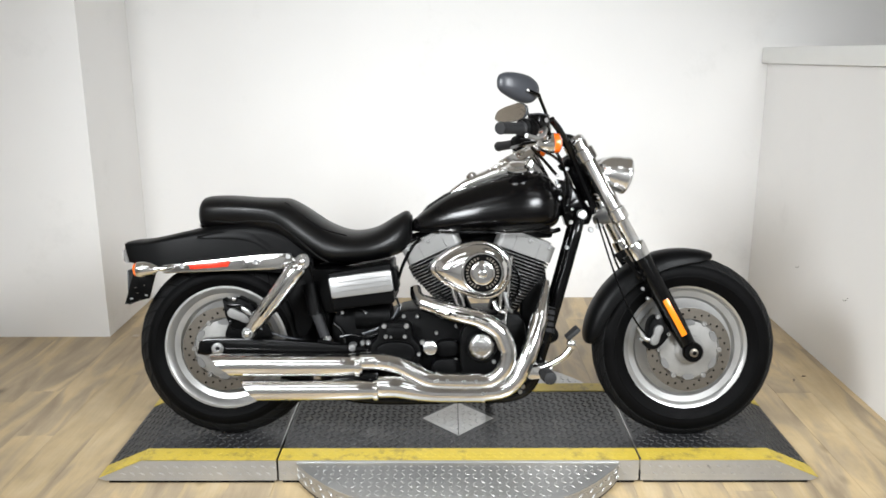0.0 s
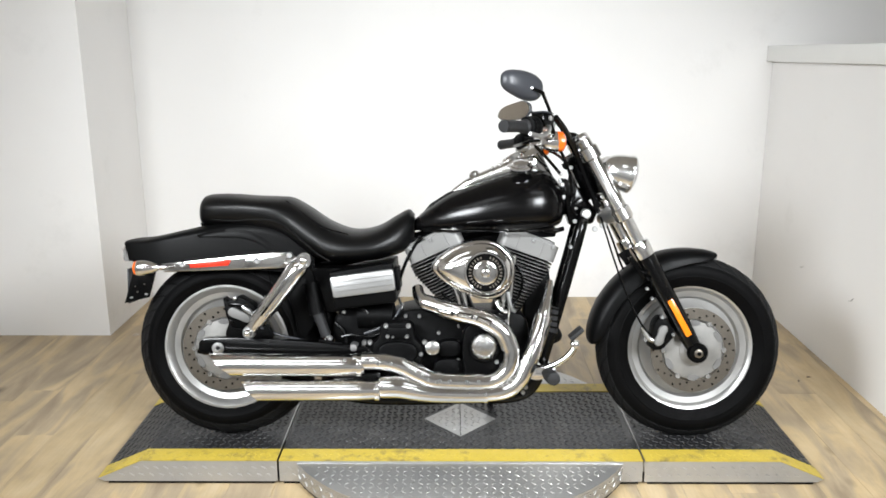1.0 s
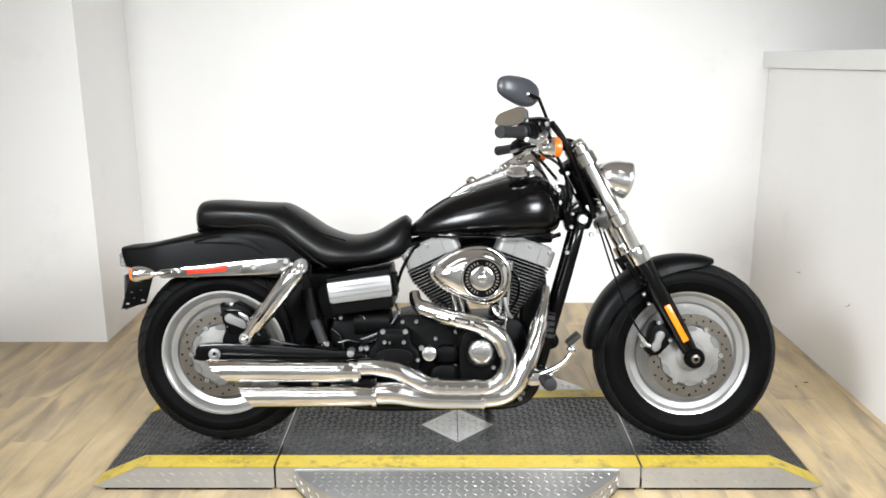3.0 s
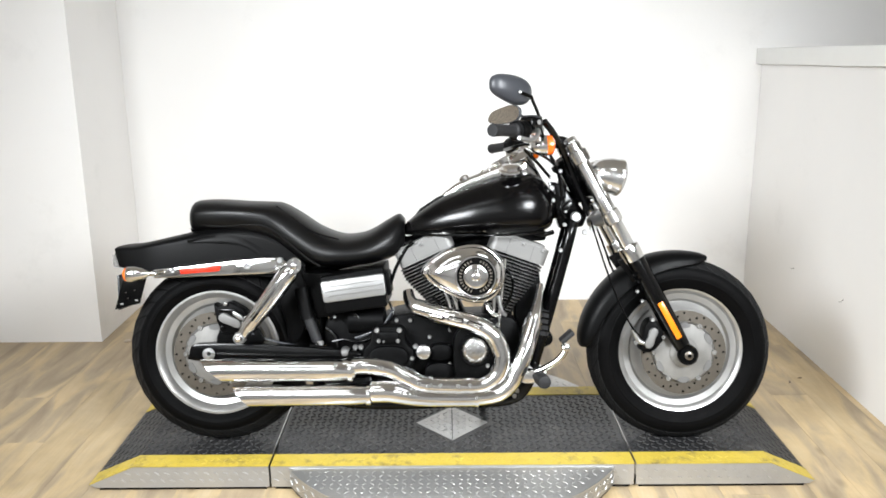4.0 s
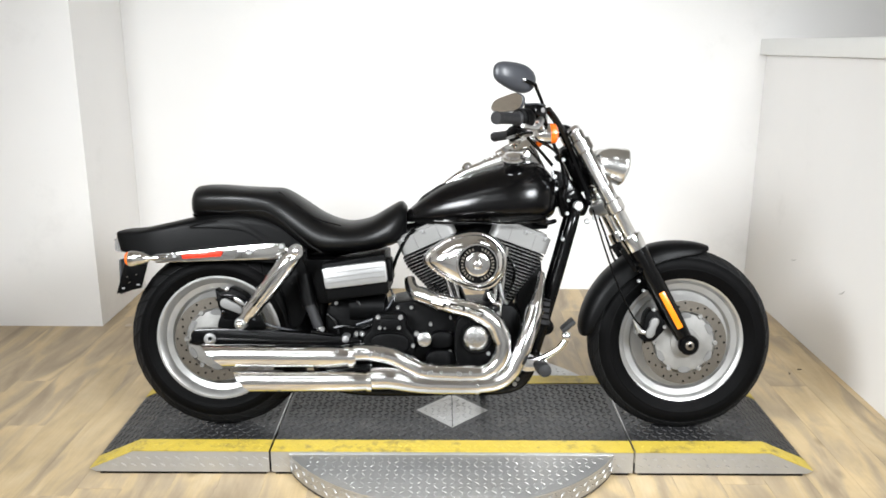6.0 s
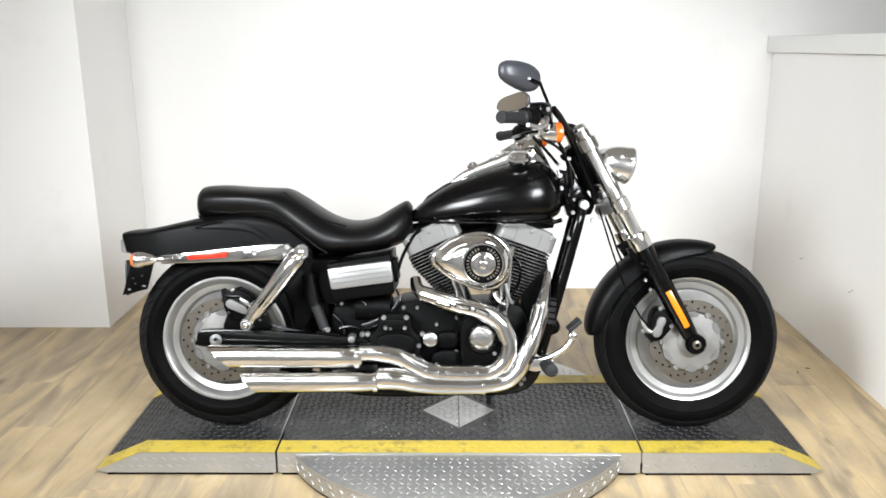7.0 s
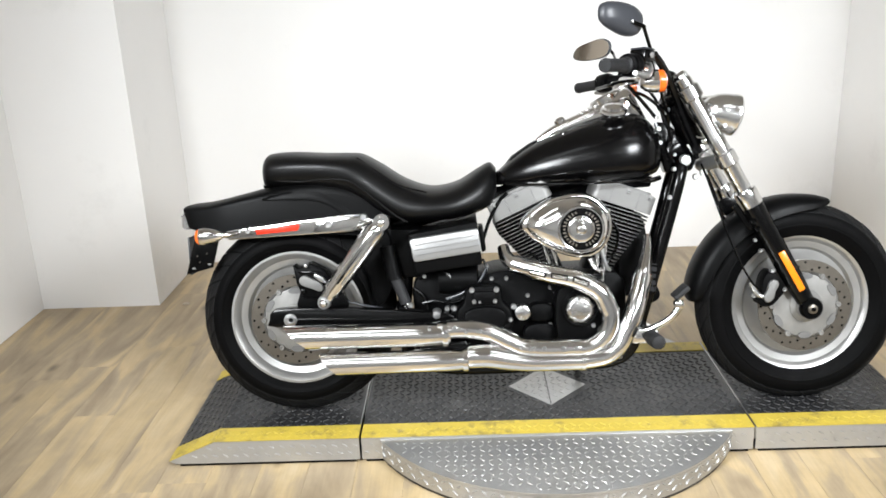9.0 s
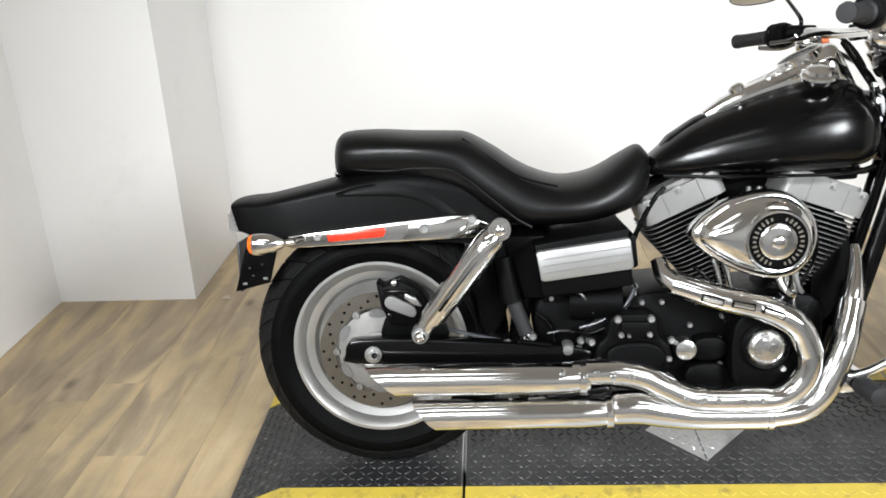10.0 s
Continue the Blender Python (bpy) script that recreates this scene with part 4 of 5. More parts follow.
    ts = part("turn_signal", lathe([(0.008, 0.056), (0.016, 0.052), (0.026, 0.04), (0.0325, 0.02), (0.034, 0.002)], c, (-1, 0, -0.06), 28), CHROME, bar, "chrome front turn signal")
    part("lens", lathe([(0.032, 0.006), (0.033, -0.002), (0.031, -0.016), (0.018, -0.024), (0.002, -0.026)], c, (-1, 0, -0.06), 28), AMBER, ts, "amber lens")
    part("stalk", tube([tuple(c + Vector((-0.04, 0, 0.0))), tuple(c + Vector((-0.06, 0.0, 0.02)))], 0.009, 1, 12), CHROME, ts)

# cables and hoses from the bars to the frame
for pts, r in (
        ([(0.312, -0.200, 1.104), (0.349, -0.160, 1.064), (0.396, -0.100, 0.992), (0.434, -0.080, 0.906), (0.479, -0.070, 0.810)], 0.012),
        ([(0.295, -0.240, 1.078), (0.331, -0.200, 0.998), (0.371, -0.120, 0.925), (0.389, -0.060, 0.848)], 0.005),
        ([(0.258, -0.100, 1.017), (0.305, -0.060, 0.974), (0.354, -0.030, 0.922)], 0.006),
        ([(0.400, 0.100, 1.070), (0.442, 0.080, 0.968), (0.476, 0.060, 0.866), (0.507, 0.020, 0.757)], 0.007),
        ([(0.489, -0.060, 0.774), (0.502, -0.100, 0.714), (0.528, -0.130, 0.621), (0.571, -0.140, 0.506), (0.616, -0.140, 0.420), (0.653, -0.130, 0.375)], 0.0034),
        ([(0.511, 0.020, 0.777), (0.544, 0.000, 0.688), (0.573, 0.000, 0.608), (0.609, 0.020, 0.545)], 0.004),
        ([(0.215, 0.250, 1.030), (0.240, 0.120, 1.035), (0.276, 0.120, 1.044), (0.321, 0.120, 1.044), (0.363, 0.120, 1.015), (0.398, 0.110, 0.959), (0.410, 0.080, 0.890)], 0.0055),
        ([(0.309, 0.250, 1.019), (0.361, 0.200, 1.002), (0.401, 0.100, 0.948), (0.424, 0.050, 0.867)], 0.006),
        ([(0.363, -0.030, 0.961), (0.375, -0.030, 0.946), (0.408, -0.020, 0.961), (0.430, 0.000, 0.946)], 0.009)):
    part("cable", tube(pts, r, 6, 8), GLOSS, bike, "black control cable")
part("cable_clip", lathe([(0.012, 0.006), (0.012, -0.006)], (0.499, -0.050, 0.746), seg=14), SATIN, bike)

# front fender and brake
def arch(cx, cz, stations, t, steps=6):
    """An arched guard; stations: angle, radius, half width, side drop."""
    rings = []
    for ang, R, w, drop in catmull(stations, steps):
        a = radians(ang)
        def pt(y, r):
            return (cx + r * math.cos(a), y, cz + r * math.sin(a))
        outer, inner = [], []
        for k in range(13):
            b = math.pi * k / 12
            c, s = math.cos(b), math.sin(b)
            e = 2 / 2.4
            outer.append(pt(-w * math.copysign(abs(c) ** e, c), R - drop * (1 - abs(s) ** e)))
            inner.append(pt(-(w - t) * math.copysign(abs(c) ** e, c), R - t - drop * (1 - abs(s) ** e)))
        rings.append(outer + inner[::-1])
    return skin(rings)


ff = part("front_fender", arch(FX, FZ, [(178, 0.347, 0.04, 0.012), (176, 0.353, 0.058, 0.03), (171, 0.358, 0.07, 0.045), (160, 0.359, 0.077, 0.058), (140, 0.356, 0.08, 0.064), (120, 0.353, 0.08, 0.064), (102, 0.350, 0.079, 0.058), (88, 0.347, 0.074, 0.046), (80, 0.346, 0.066, 0.034), (75, 0.344, 0.05, 0.016)], 0.004), FENDER, bike, "satin black front fender", 50)
for y in (-0.084, 0.084):
    part("fender_bracket", plate([(p.x, p.z) for p in (on_fork(0.43) - fn * 0.03, on_fork(0.43) + fn * 0.05, on_fork(0.52) + fn * 0.04, on_fork(0.54) - fn * 0.02)], y - 0.006, y + 0.006, 0.003), GLOSS, ff)
for q in ((0.638, -0.120, 0.536), (0.655, -0.120, 0.503)):
    bolt(ff, *q, 0.006, mat=SATIN)
fcal = part("front_caliper", plate(rounded([(0.663, 0.419), (0.686, 0.442), (0.712, 0.423), (0.730, 0.383), (0.711, 0.352), (0.684, 0.329), (0.649, 0.336), (0.656, 0.380)], 3), -0.135, -0.07, 0.01), WRINKLE, bike, "black brake caliper with polished oval insert")
part("caliper_insert", plate(rounded([(0.684, 0.412), (0.700, 0.412), (0.706, 0.398), (0.696, 0.377), (0.691, 0.356), (0.678, 0.344), (0.664, 0.348), (0.662, 0.364), (0.672, 0.383), (0.675, 0.400)], 3), -0.146, -0.13, 0.004, 3), ROCKER, fcal)
for q, r in (((0.687, -0.135, 0.442), 0.008), ((0.726, -0.130, 0.381), 0.007), ((0.636, -0.120, 0.364), 0.01)):
    bolt(fcal, *q, r)
part("banjo", tube([(0.622, -0.130, 0.408), (0.642, -0.130, 0.370), (0.661, -0.130, 0.360)], 0.008, 4, 10), SATIN, fcal)

# engine
engine = part("engine", plate(rounded([(-0.322, 0.367), (-0.224, 0.445), (-0.117, 0.468), (0.047, 0.452), (0.212, 0.451), (0.241, 0.365), (0.222, 0.247), (0.106, 0.204), (-0.168, 0.216), (-0.323, 0.268)], 3), -0.125, 0.13, 0.012), WRINKLE, bike, "black V-twin engine with silver rocker boxes")
CX, CZ = 0.086, 0.323


def cylinder(sign):
    tilt = radians(-24.5 if sign < 0 else 19.5)
    ax = Vector((math.sin(tilt), 0, math.cos(tilt)))
    across = Vector((ax.z, 0, -ax.x))
    c = Vector((CX + (-0.022 if sign < 0 else 0.036), 0, CZ))

    def slab_on(d0, d1, half, hy, corner, bevel, shift=0.0):
        pts = []
        for sx, sy in ((1, 1), (-1, 1), (-1, -1), (1, -1)):
            for k in range(4):
                a = math.pi / 2 * k / 3 + {(1, 1): 0, (-1, 1): math.pi / 2, (-1, -1): math.pi, (1, -1): 1.5 * math.pi}[(sx, sy)]
                pts.append((sx * (half - corner) + corner * math.cos(a), sy * (hy - corner) + corner * math.sin(a)))
        lo = [c + ax * d0 + across * (u + shift) + Vector((0, v, 0)) for u, v in pts]
        hi = [c + ax * d1 + across * (u + shift) + Vector((0, v, 0)) for u, v in pts]
        bm = skin([lo, hi])
        if bevel:
            es = [e for e in bm.edges if e.calc_face_angle(0) > 1.0]
            bmesh.ops.bevel(bm, geom=es, offset=bevel, segments=3, affect="EDGES", profile=0.5)
        return bm

    cyl = part("cylinder", slab_on(0.1, 0.35, 0.05, 0.078, 0.045, 0), WRINKLE, engine, "black finned cylinder")
    base, off = (0.359, 0.015) if sign < 0 else (0.348, -0.008)
    for k in range(18):
        d = base - 0.007 - 0.0115 * k
        half = min(0.09, 0.035 + (d - 0.16) * 0.345)
        hy = 0.104 if k < 7 else 0.098
        f = part("cooling_fin", slab_on(d - 0.0046, d, half, hy, 0.03, 0.001), WRINKLE, cyl)
        part("fin_edge", slab_on(d - 0.0030, d - 0.0016, half + 0.0012, hy + 0.0012, 0.03, 0), SATIN, f)
    head = part("rocker_box", slab_on(base, base + 0.056, 0.1, 0.102, 0.022, 0.009, off), ROCKER, engine, "silver rocker box")
    part("rocker_top", slab_on(base + 0.05, base + 0.066, 0.085, 0.085, 0.02, 0.006, off), ROCKER, head)
    # darker blocks paint in the shade of the bolt notches
    for u in ((-0.062, 0.012) if sign < 0 else (0.0, 0.07)):
        q = c + ax * (base + 0.049) + across * u + Vector((0, -0.0985, 0))
        rec = part("shaded_recess", box(-0.009, 0.009, -0.004, 0.003, -0.009, 0.011, 0.002), SHADE, head)
        rec.location = q
        rec.rotation_euler = (0, tilt, 0)
        bolt(head, q.x, q.y - 0.003, q.z, 0.0035, mat=SATIN)
    # thin dark lines for the joints of the box
    for u in (-0.04, 0.045):
        q = c + ax * (base + 0.002) + across * (u + off)
        part("rocker_joint_line", tube([tuple(q + Vector((0, -0.102, 0))), tuple(q + ax * 0.052 + Vector((0, -0.102, 0)))], 0.0016, 1, 8), SHADE, head)
    for u in (-0.02, 0.02):
        a = c + Vector((sign * 0.03 + u * 0.6, -0.12, 0.06))
        b = c + ax * 0.33 + across * (-sign * 0.055 + u * 0.5) + Vector((0, -0.108, 0))
        part("pushrod_tube", tube([tuple(a), tuple(b)], 0.0085, 1, 14), CHROME, cyl, "chrome pushrod tube")


cylinder(-1)
cylinder(1)
for k in range(5):
    x = CX - 0.02 + 0.012 * k
    part("cylinder_link", tube([(x, -0.06, CZ + 0.375), (x, -0.06, CZ + 0.345)], 0.006, 1, 10), SATIN if k % 2 else GLOSS, engine)
part("intake_manifold", tube([(CX - 0.06, 0, CZ + 0.2), (CX, -0.02, CZ + 0.24), (CX + 0.06, 0, CZ + 0.2)], 0.03, 4, 16), GLOSS, engine)
part("throttle_body", tube([(CX, 0.02, CZ + 0.24), (CX, -0.17, CZ + 0.24)], 0.036, 1, 18), WRINKLE, engine)
# black block added to keep the gap between the heads dark
part("dark_filler_block", plate([(-0.025, 0.732), (0.164, 0.732), (0.152, 0.655), (-0.009, 0.656)], 0.01, 0.09, 0.006), WRINKLE, engine)
# black filler added to hide the bright wall below the tank
part("dark_filler_tray", plate([(0.150, 0.735), (0.345, 0.738), (0.338, 0.705), (0.160, 0.698)], -0.03, 0.11, 0.006), WRINKLE, engine)
part("tappet_block", plate([(-0.011, 0.447), (0.162, 0.447), (0.143, 0.398), (0.008, 0.399)], -0.16, -0.1, 0.006), WRINKLE, engine)
part("valve_bracket", tube([(0.127, -0.140, 0.498), (0.141, -0.150, 0.467), (0.161, -0.140, 0.458)], 0.01, 4, 10), CHROME, engine)
part("horn_bracket", tube([(0.166, -0.120, 0.524), (0.178, -0.120, 0.476), (0.192, -0.110, 0.455)], 0.007, 4, 10), SATIN, engine)

# air cleaner
air_outline = rounded([(-0.090, 0.617), (-0.074, 0.643), (-0.042, 0.668), (0.000, 0.692), (0.072, 0.708), (0.128, 0.698), (0.172, 0.657), (0.186, 0.610), (0.174, 0.560), (0.138, 0.521), (0.084, 0.512), (0.012, 0.533), (-0.047, 0.567), (-0.078, 0.594)], 5)
ox, oz = 0.082, 0.605


def shrink(k, y):
    return [(ox + (x - ox) * k, y, oz + (z - oz) * k) for x, z in air_outline]


air = part("air_cleaner", skin([shrink(0.97, -0.165), shrink(1.0, -0.17), shrink(1.01, -0.18), shrink(1.0, -0.200), shrink(0.975, -0.211), shrink(0.94, -0.216), shrink(0.905, -0.2165), shrink(0.885, -0.222), shrink(0.84, -0.232), shrink(0.7, -0.244), shrink(0.5, -0.25), shrink(0.3, -0.252)]), CHROME, bike, "chrome teardrop air cleaner cover", 60)
ac = (ox + 0.004, -0.25, oz)
part("cover_trim", ring_lathe([(0.038, -0.254), (0.062, -0.254), (0.064, -0.25), (0.062, -0.24), (0.038, -0.24)], (ac[0], 0, ac[2]), seg=56), GLOSS, air, "black ring with silver markings")
part("cover_ring", ring_lathe([(0.062, -0.256), (0.066, -0.257), (0.069, -0.252), (0.069, -0.24), (0.062, -0.24)], (ac[0], 0, ac[2]), seg=56), CHROME, air)
part("cover_dome", lathe([(0.04, 0.0), (0.04, -0.005), (0.0375, -0.0075), (0.03, -0.0085), (0.016, -0.0105), (0.0135, -0.0145), (0.010, -0.0165), (0.003, -0.017)], ac, seg=36), CHROME, air)
for k in range(30):
    a = 2 * math.pi * k / 30
    if k in (7, 8, 22, 23):
        continue
    hgt = 0.005 if k % 3 else 0.0035
    bm = box(-0.0022, 0.0022, -0.0015, 0.0, -hgt, hgt, 0)
    ob = part("marking_bar", bm, STEEL, air, smooth=0)
    ob.location = (ac[0] + 0.05 * math.cos(a), -0.2545, ac[2] + 0.05 * math.sin(a))
    ob.rotation_euler = (0, math.pi / 2 - a, 0)

# gear case and timing cover
case = part("gear_case", plate(rounded([(0.023, 0.414), (0.075, 0.431), (0.145, 0.423), (0.180, 0.384), (0.195, 0.326), (0.180, 0.268), (0.138, 0.243), (0.075, 0.243), (0.023, 0.259), (0.012, 0.336)], 4), -0.2, -0.11, 0.01, 3), WRINKLE, engine, "black gear case cover")
part("timing_ring", ring_lathe([(0.046, -0.2), (0.055, -0.2), (0.056, -0.206), (0.05, -0.212), (0.046, -0.21)], (0.086, 0, 0.356), seg=40), WRINKLE, case)
part("timing_cover", lathe([(0.045, 0.0), (0.045, -0.008), (0.04, -0.016), (0.032, -0.02), (0.03, -0.0185), (0.016, -0.0215), (0.002, -0.0225)], (0.086, -0.203, 0.356), seg=40), ENGRAVED, case, "round chrome timing cover")
for k in range(16):
    a = 2 * math.pi * k / 16
    q = Vector((0.085, -0.220, 0.359)) + Vector((0.024 * math.cos(a), 0, 0.024 * math.sin(a)))
    part("cover_rib", tube([tuple(q), tuple(q + Vector((0.012 * math.cos(a), 0.002, 0.012 * math.sin(a))))], 0.0018, 1, 6), CHROME, case)
for q in ((0.002, -0.150, 0.414), (-0.002, -0.150, 0.358), (0.000, -0.150, 0.298), (0.011, -0.150, 0.251), (-0.067, -0.130, 0.387), (-0.046, -0.130, 0.315), (0.126, -0.200, 0.302), (-0.049, -0.130, 0.443), (-0.132, -0.130, 0.444), (-0.178, -0.130, 0.444)):
    bolt(case, *q, 0.0065)
part("oil_pump", plate(rounded([(-0.059, 0.362), (0.004, 0.362), (0.004, 0.319), (-0.059, 0.315)], 3), -0.17, -0.12, 0.006), WRINKLE, engine)
part("lower_case", plate(rounded([(-0.073, 0.296), (0.012, 0.296), (0.012, 0.233), (-0.073, 0.241)], 3), -0.165, -0.12, 0.006), WRINKLE, engine)

# transmission
gear = part("transmission_cover", plate(rounded([(-0.288, 0.353), (-0.267, 0.380), (-0.255, 0.424), (-0.202, 0.432), (-0.154, 0.424), (-0.145, 0.379), (-0.122, 0.352), (-0.118, 0.306), (-0.149, 0.279), (-0.257, 0.279), (-0.289, 0.306)], 4), -0.185, -0.11, 0.008, 3), WRINKLE, engine, "black transmission side cover")
part("cover_pad", plate(rounded([(-0.265, 0.351), (-0.229, 0.368), (-0.172, 0.368), (-0.140, 0.350), (-0.138, 0.316), (-0.171, 0.297), (-0.231, 0.297), (-0.265, 0.316)], 4), -0.205, -0.18, 0.008, 3), WRINKLE, gear)
part("cover_upper_pad", plate([(-0.234, 0.416), (-0.170, 0.415), (-0.166, 0.377), (-0.238, 0.377)], -0.195, -0.18, 0.004), WRINKLE, gear)
for q, r in (((-0.241, -0.186, 0.420), 0.009), ((-0.166, -0.186, 0.420), 0.009), ((-0.235, -0.195, 0.386), 0.007), ((-0.171, -0.195, 0.386), 0.007), ((-0.297, -0.160, 0.359), 0.009), ((-0.114, -0.160, 0.360), 0.009), ((-0.125, -0.186, 0.325), 0.007), ((-0.283, -0.186, 0.323), 0.007)):
    bolt(gear, *q, r)
part("filler_plug", lathe([(0.023, 0.03), (0.0245, 0.0), (0.023, -0.01), (0.015, -0.013), (0.002, -0.014)], (-0.087, -0.180, 0.345), seg=28), ENGRAVED, engine, "round chrome plug")
part("drain_fitting", tube([(-0.135, -0.170, 0.283), (-0.114, -0.170, 0.268)], 0.009, 1, 10), SATIN, gear)
part("oil_line", tube([(-0.320, -0.120, 0.382), (-0.270, -0.130, 0.401), (-0.218, -0.130, 0.434), (-0.193, -0.130, 0.479)], 0.0045, 6, 8), PLASTIC, engine)
part("starter_motor", tube([(-0.22, -0.1, 0.44), (-0.34, -0.09, 0.44)], 0.045, 1, 20), WRINKLE, engine)
for q, r in (((-0.323, -0.120, 0.446), 0.008), ((-0.193, -0.120, 0.481), 0.008), ((-0.319, -0.130, 0.353), 0.009), ((-0.303, -0.140, 0.357), 0.006)):
    bolt(engine, *q, r)
part("shift_boss", lathe([(0.016, 0.02), (0.016, -0.01), (0.011, -0.016), (0.002, -0.017)], (-0.352, -0.150, 0.341), seg=20), SATIN, engine)
part("pivot_cover", plate(rounded([(-0.421, 0.442), (-0.303, 0.466), (-0.275, 0.363), (-0.325, 0.284), (-0.411, 0.304)], 3), -0.1, 0.1, 0.01), WRINKLE, bike, "black swingarm pivot casting")
part("canister", tube([(-0.500, -0.120, 0.556), (-0.479, -0.130, 0.450)], 0.024, 1, 18), WRINKLE, bike, "black cylinder beside the shock")
can = part("brake_cylinder", tube([(-0.478, -0.135, 0.459), (-0.447, -0.135, 0.377)], 0.0175, 1, 18), GRIP, bike)
part("cylinder_end", tube([(-0.447, -0.135, 0.377), (-0.440, -0.135, 0.358)], 0.013, 1, 12), CHROME, can)
bolt(can, *(-0.432, -0.150, 0.372), 0.009)
bolt(can, *(-0.462, -0.150, 0.355), 0.007)

# battery box
bb = part("battery_box", plate([(-0.429, 0.597), (-0.218, 0.631), (-0.206, 0.498), (-0.401, 0.474), (-0.412, 0.479)], -0.185, 0.1, 0.007, 3), WRINKLE, bike, "black battery box with a brushed silver cover")
part("battery_cover", plate([(-0.425, 0.579), (-0.419, 0.584), (-0.222, 0.610), (-0.215, 0.606), (-0.208, 0.546), (-0.213, 0.540), (-0.405, 0.515), (-0.414, 0.518)], -0.203, -0.18, 0.004, 2), BRUSHED, bb, "brushed silver cover plate")
for k in range(3):
    a, b = Vector((-0.410, -0.206, 0.567)), Vector((-0.215, -0.206, 0.593))
    off = Vector((0, 0, -0.016 * k))
    part("cover_line", tube([tuple(a + off), tuple(b + off)], 0.001, 1, 6), BRUSHED, bb)
part("box_side", plate([(-0.215, 0.610), (-0.200, 0.610), (-0.193, 0.539), (-0.206, 0.533)], -0.17, -0.05, 0.003), WRINKLE, bb)

# exhaust
def exhaust_pipe(pts, r, label, radii=None):
    return part("exhaust_pipe", tube(pts, r, 8, 24, radii=radii), CHROME, bike, label, 60)


upper = exhaust_pipe([(-0.139, -0.115, 0.540), (-0.129, -0.140, 0.509), (-0.087, -0.170, 0.482), (-0.011, -0.200, 0.468), (0.082, -0.222, 0.446), (0.144, -0.230, 0.408), (0.172, -0.232, 0.348), (0.161, -0.232, 0.286), (0.111, -0.232, 0.245), (0.025, -0.232, 0.240), (-0.068, -0.230, 0.245), (-0.133, -0.225, 0.269), (-0.189, -0.222, 0.296), (-0.254, -0.222, 0.310), (-0.348, -0.222, 0.306)], 0.0275, "chrome rear cylinder exhaust pipe", radii=[0.018, 0.022, 0.026] + [0.0275] * 12)
for a, b in (((-0.064, -0.222, 0.478), (-0.020, -0.240, 0.469)), ((-0.004, -0.243, 0.468), (0.044, -0.254, 0.460)), ((0.058, -0.257, 0.457), (0.104, -0.262, 0.441))):
    part("shield_rim", tube([a, b], 0.0085, 1, 10), GLOSS, upper)
    c, d = Vector(a).lerp(Vector(b), 0.08) - Vector((0, 0.0045, 0)), Vector(b).lerp(Vector(a), 0.08) - Vector((0, 0.0045, 0))
    part("shield_slot", tube([c, d], 0.0062, 1, 10), CHROME, upper)
lower = exhaust_pipe([(0.310, -0.100, 0.560), (0.303, -0.130, 0.516), (0.284, -0.170, 0.454), (0.256, -0.205, 0.375), (0.232, -0.222, 0.312), (0.208, -0.230, 0.258), (0.169, -0.232, 0.220), (0.111, -0.232, 0.205), (0.016, -0.232, 0.202), (-0.077, -0.230, 0.203), (-0.133, -0.228, 0.214), (-0.199, -0.225, 0.227), (-0.255, -0.222, 0.226)], 0.0275, "chrome front cylinder exhaust pipe", radii=[0.011, 0.0165, 0.0235, 0.027] + [0.0275] * 9)
part("heat_shield", tube([(-0.109, -0.163, 0.493), (-0.011, -0.204, 0.468), (0.081, -0.226, 0.447), (0.144, -0.234, 0.409), (0.172, -0.236, 0.349)], 0.0295, 8, 24), CHROME, upper)
part("heat_shield", tube([(0.281, -0.175, 0.449), (0.256, -0.209, 0.376), (0.232, -0.226, 0.313), (0.207, -0.233, 0.262)], 0.0295, 8, 24), CHROME, lower)
for x, y, z, own in ((0.030, -0.233, 0.2415, upper), (-0.062, -0.232, 0.246, upper), (0.088, -0.232, 0.2025, lower)):
    part("pipe_clamp", tube([(x - 0.006, y, z), (x + 0.006, y, z)], 0.0318, 1, 24), CHROME, own)
    bolt(own, x, y - 0.031, z + 0.006, 0.0055)
part("collector_shield", tube([(-0.262, -0.226, 0.224), (-0.251, -0.226, 0.224), (-0.199, -0.227, 0.224), (-0.133, -0.228, 0.211), (-0.059, -0.230, 0.203), (0.081, -0.232, 0.202)], 0.03, 8, 28, radii=[0.034, 0.0385, 0.0385, 0.034, 0.031, 0.0295]), CHROME, lower, "wide chrome heat shield", 60)
part("upper_shield", tube([(-0.318, -0.223, 0.308), (-0.254, -0.224, 0.308), (-0.189, -0.225, 0.295), (-0.133, -0.228, 0.267), (-0.068, -0.232, 0.245), (0.081, -0.234, 0.242)], 0.0298, 8, 28), CHROME, upper, "", 60)
for q in ((-0.372, -0.250, 0.318), (-0.322, -0.255, 0.310), (-0.297, -0.260, 0.320), (-0.262, -0.262, 0.309), (-0.221, -0.262, 0.309), (-0.100, -0.262, 0.256), (-0.071, -0.262, 0.249), (-0.030, -0.262, 0.251), (0.025, -0.262, 0.249), (0.065, -0.262, 0.250)):
    bolt(upper, *q, 0.006)


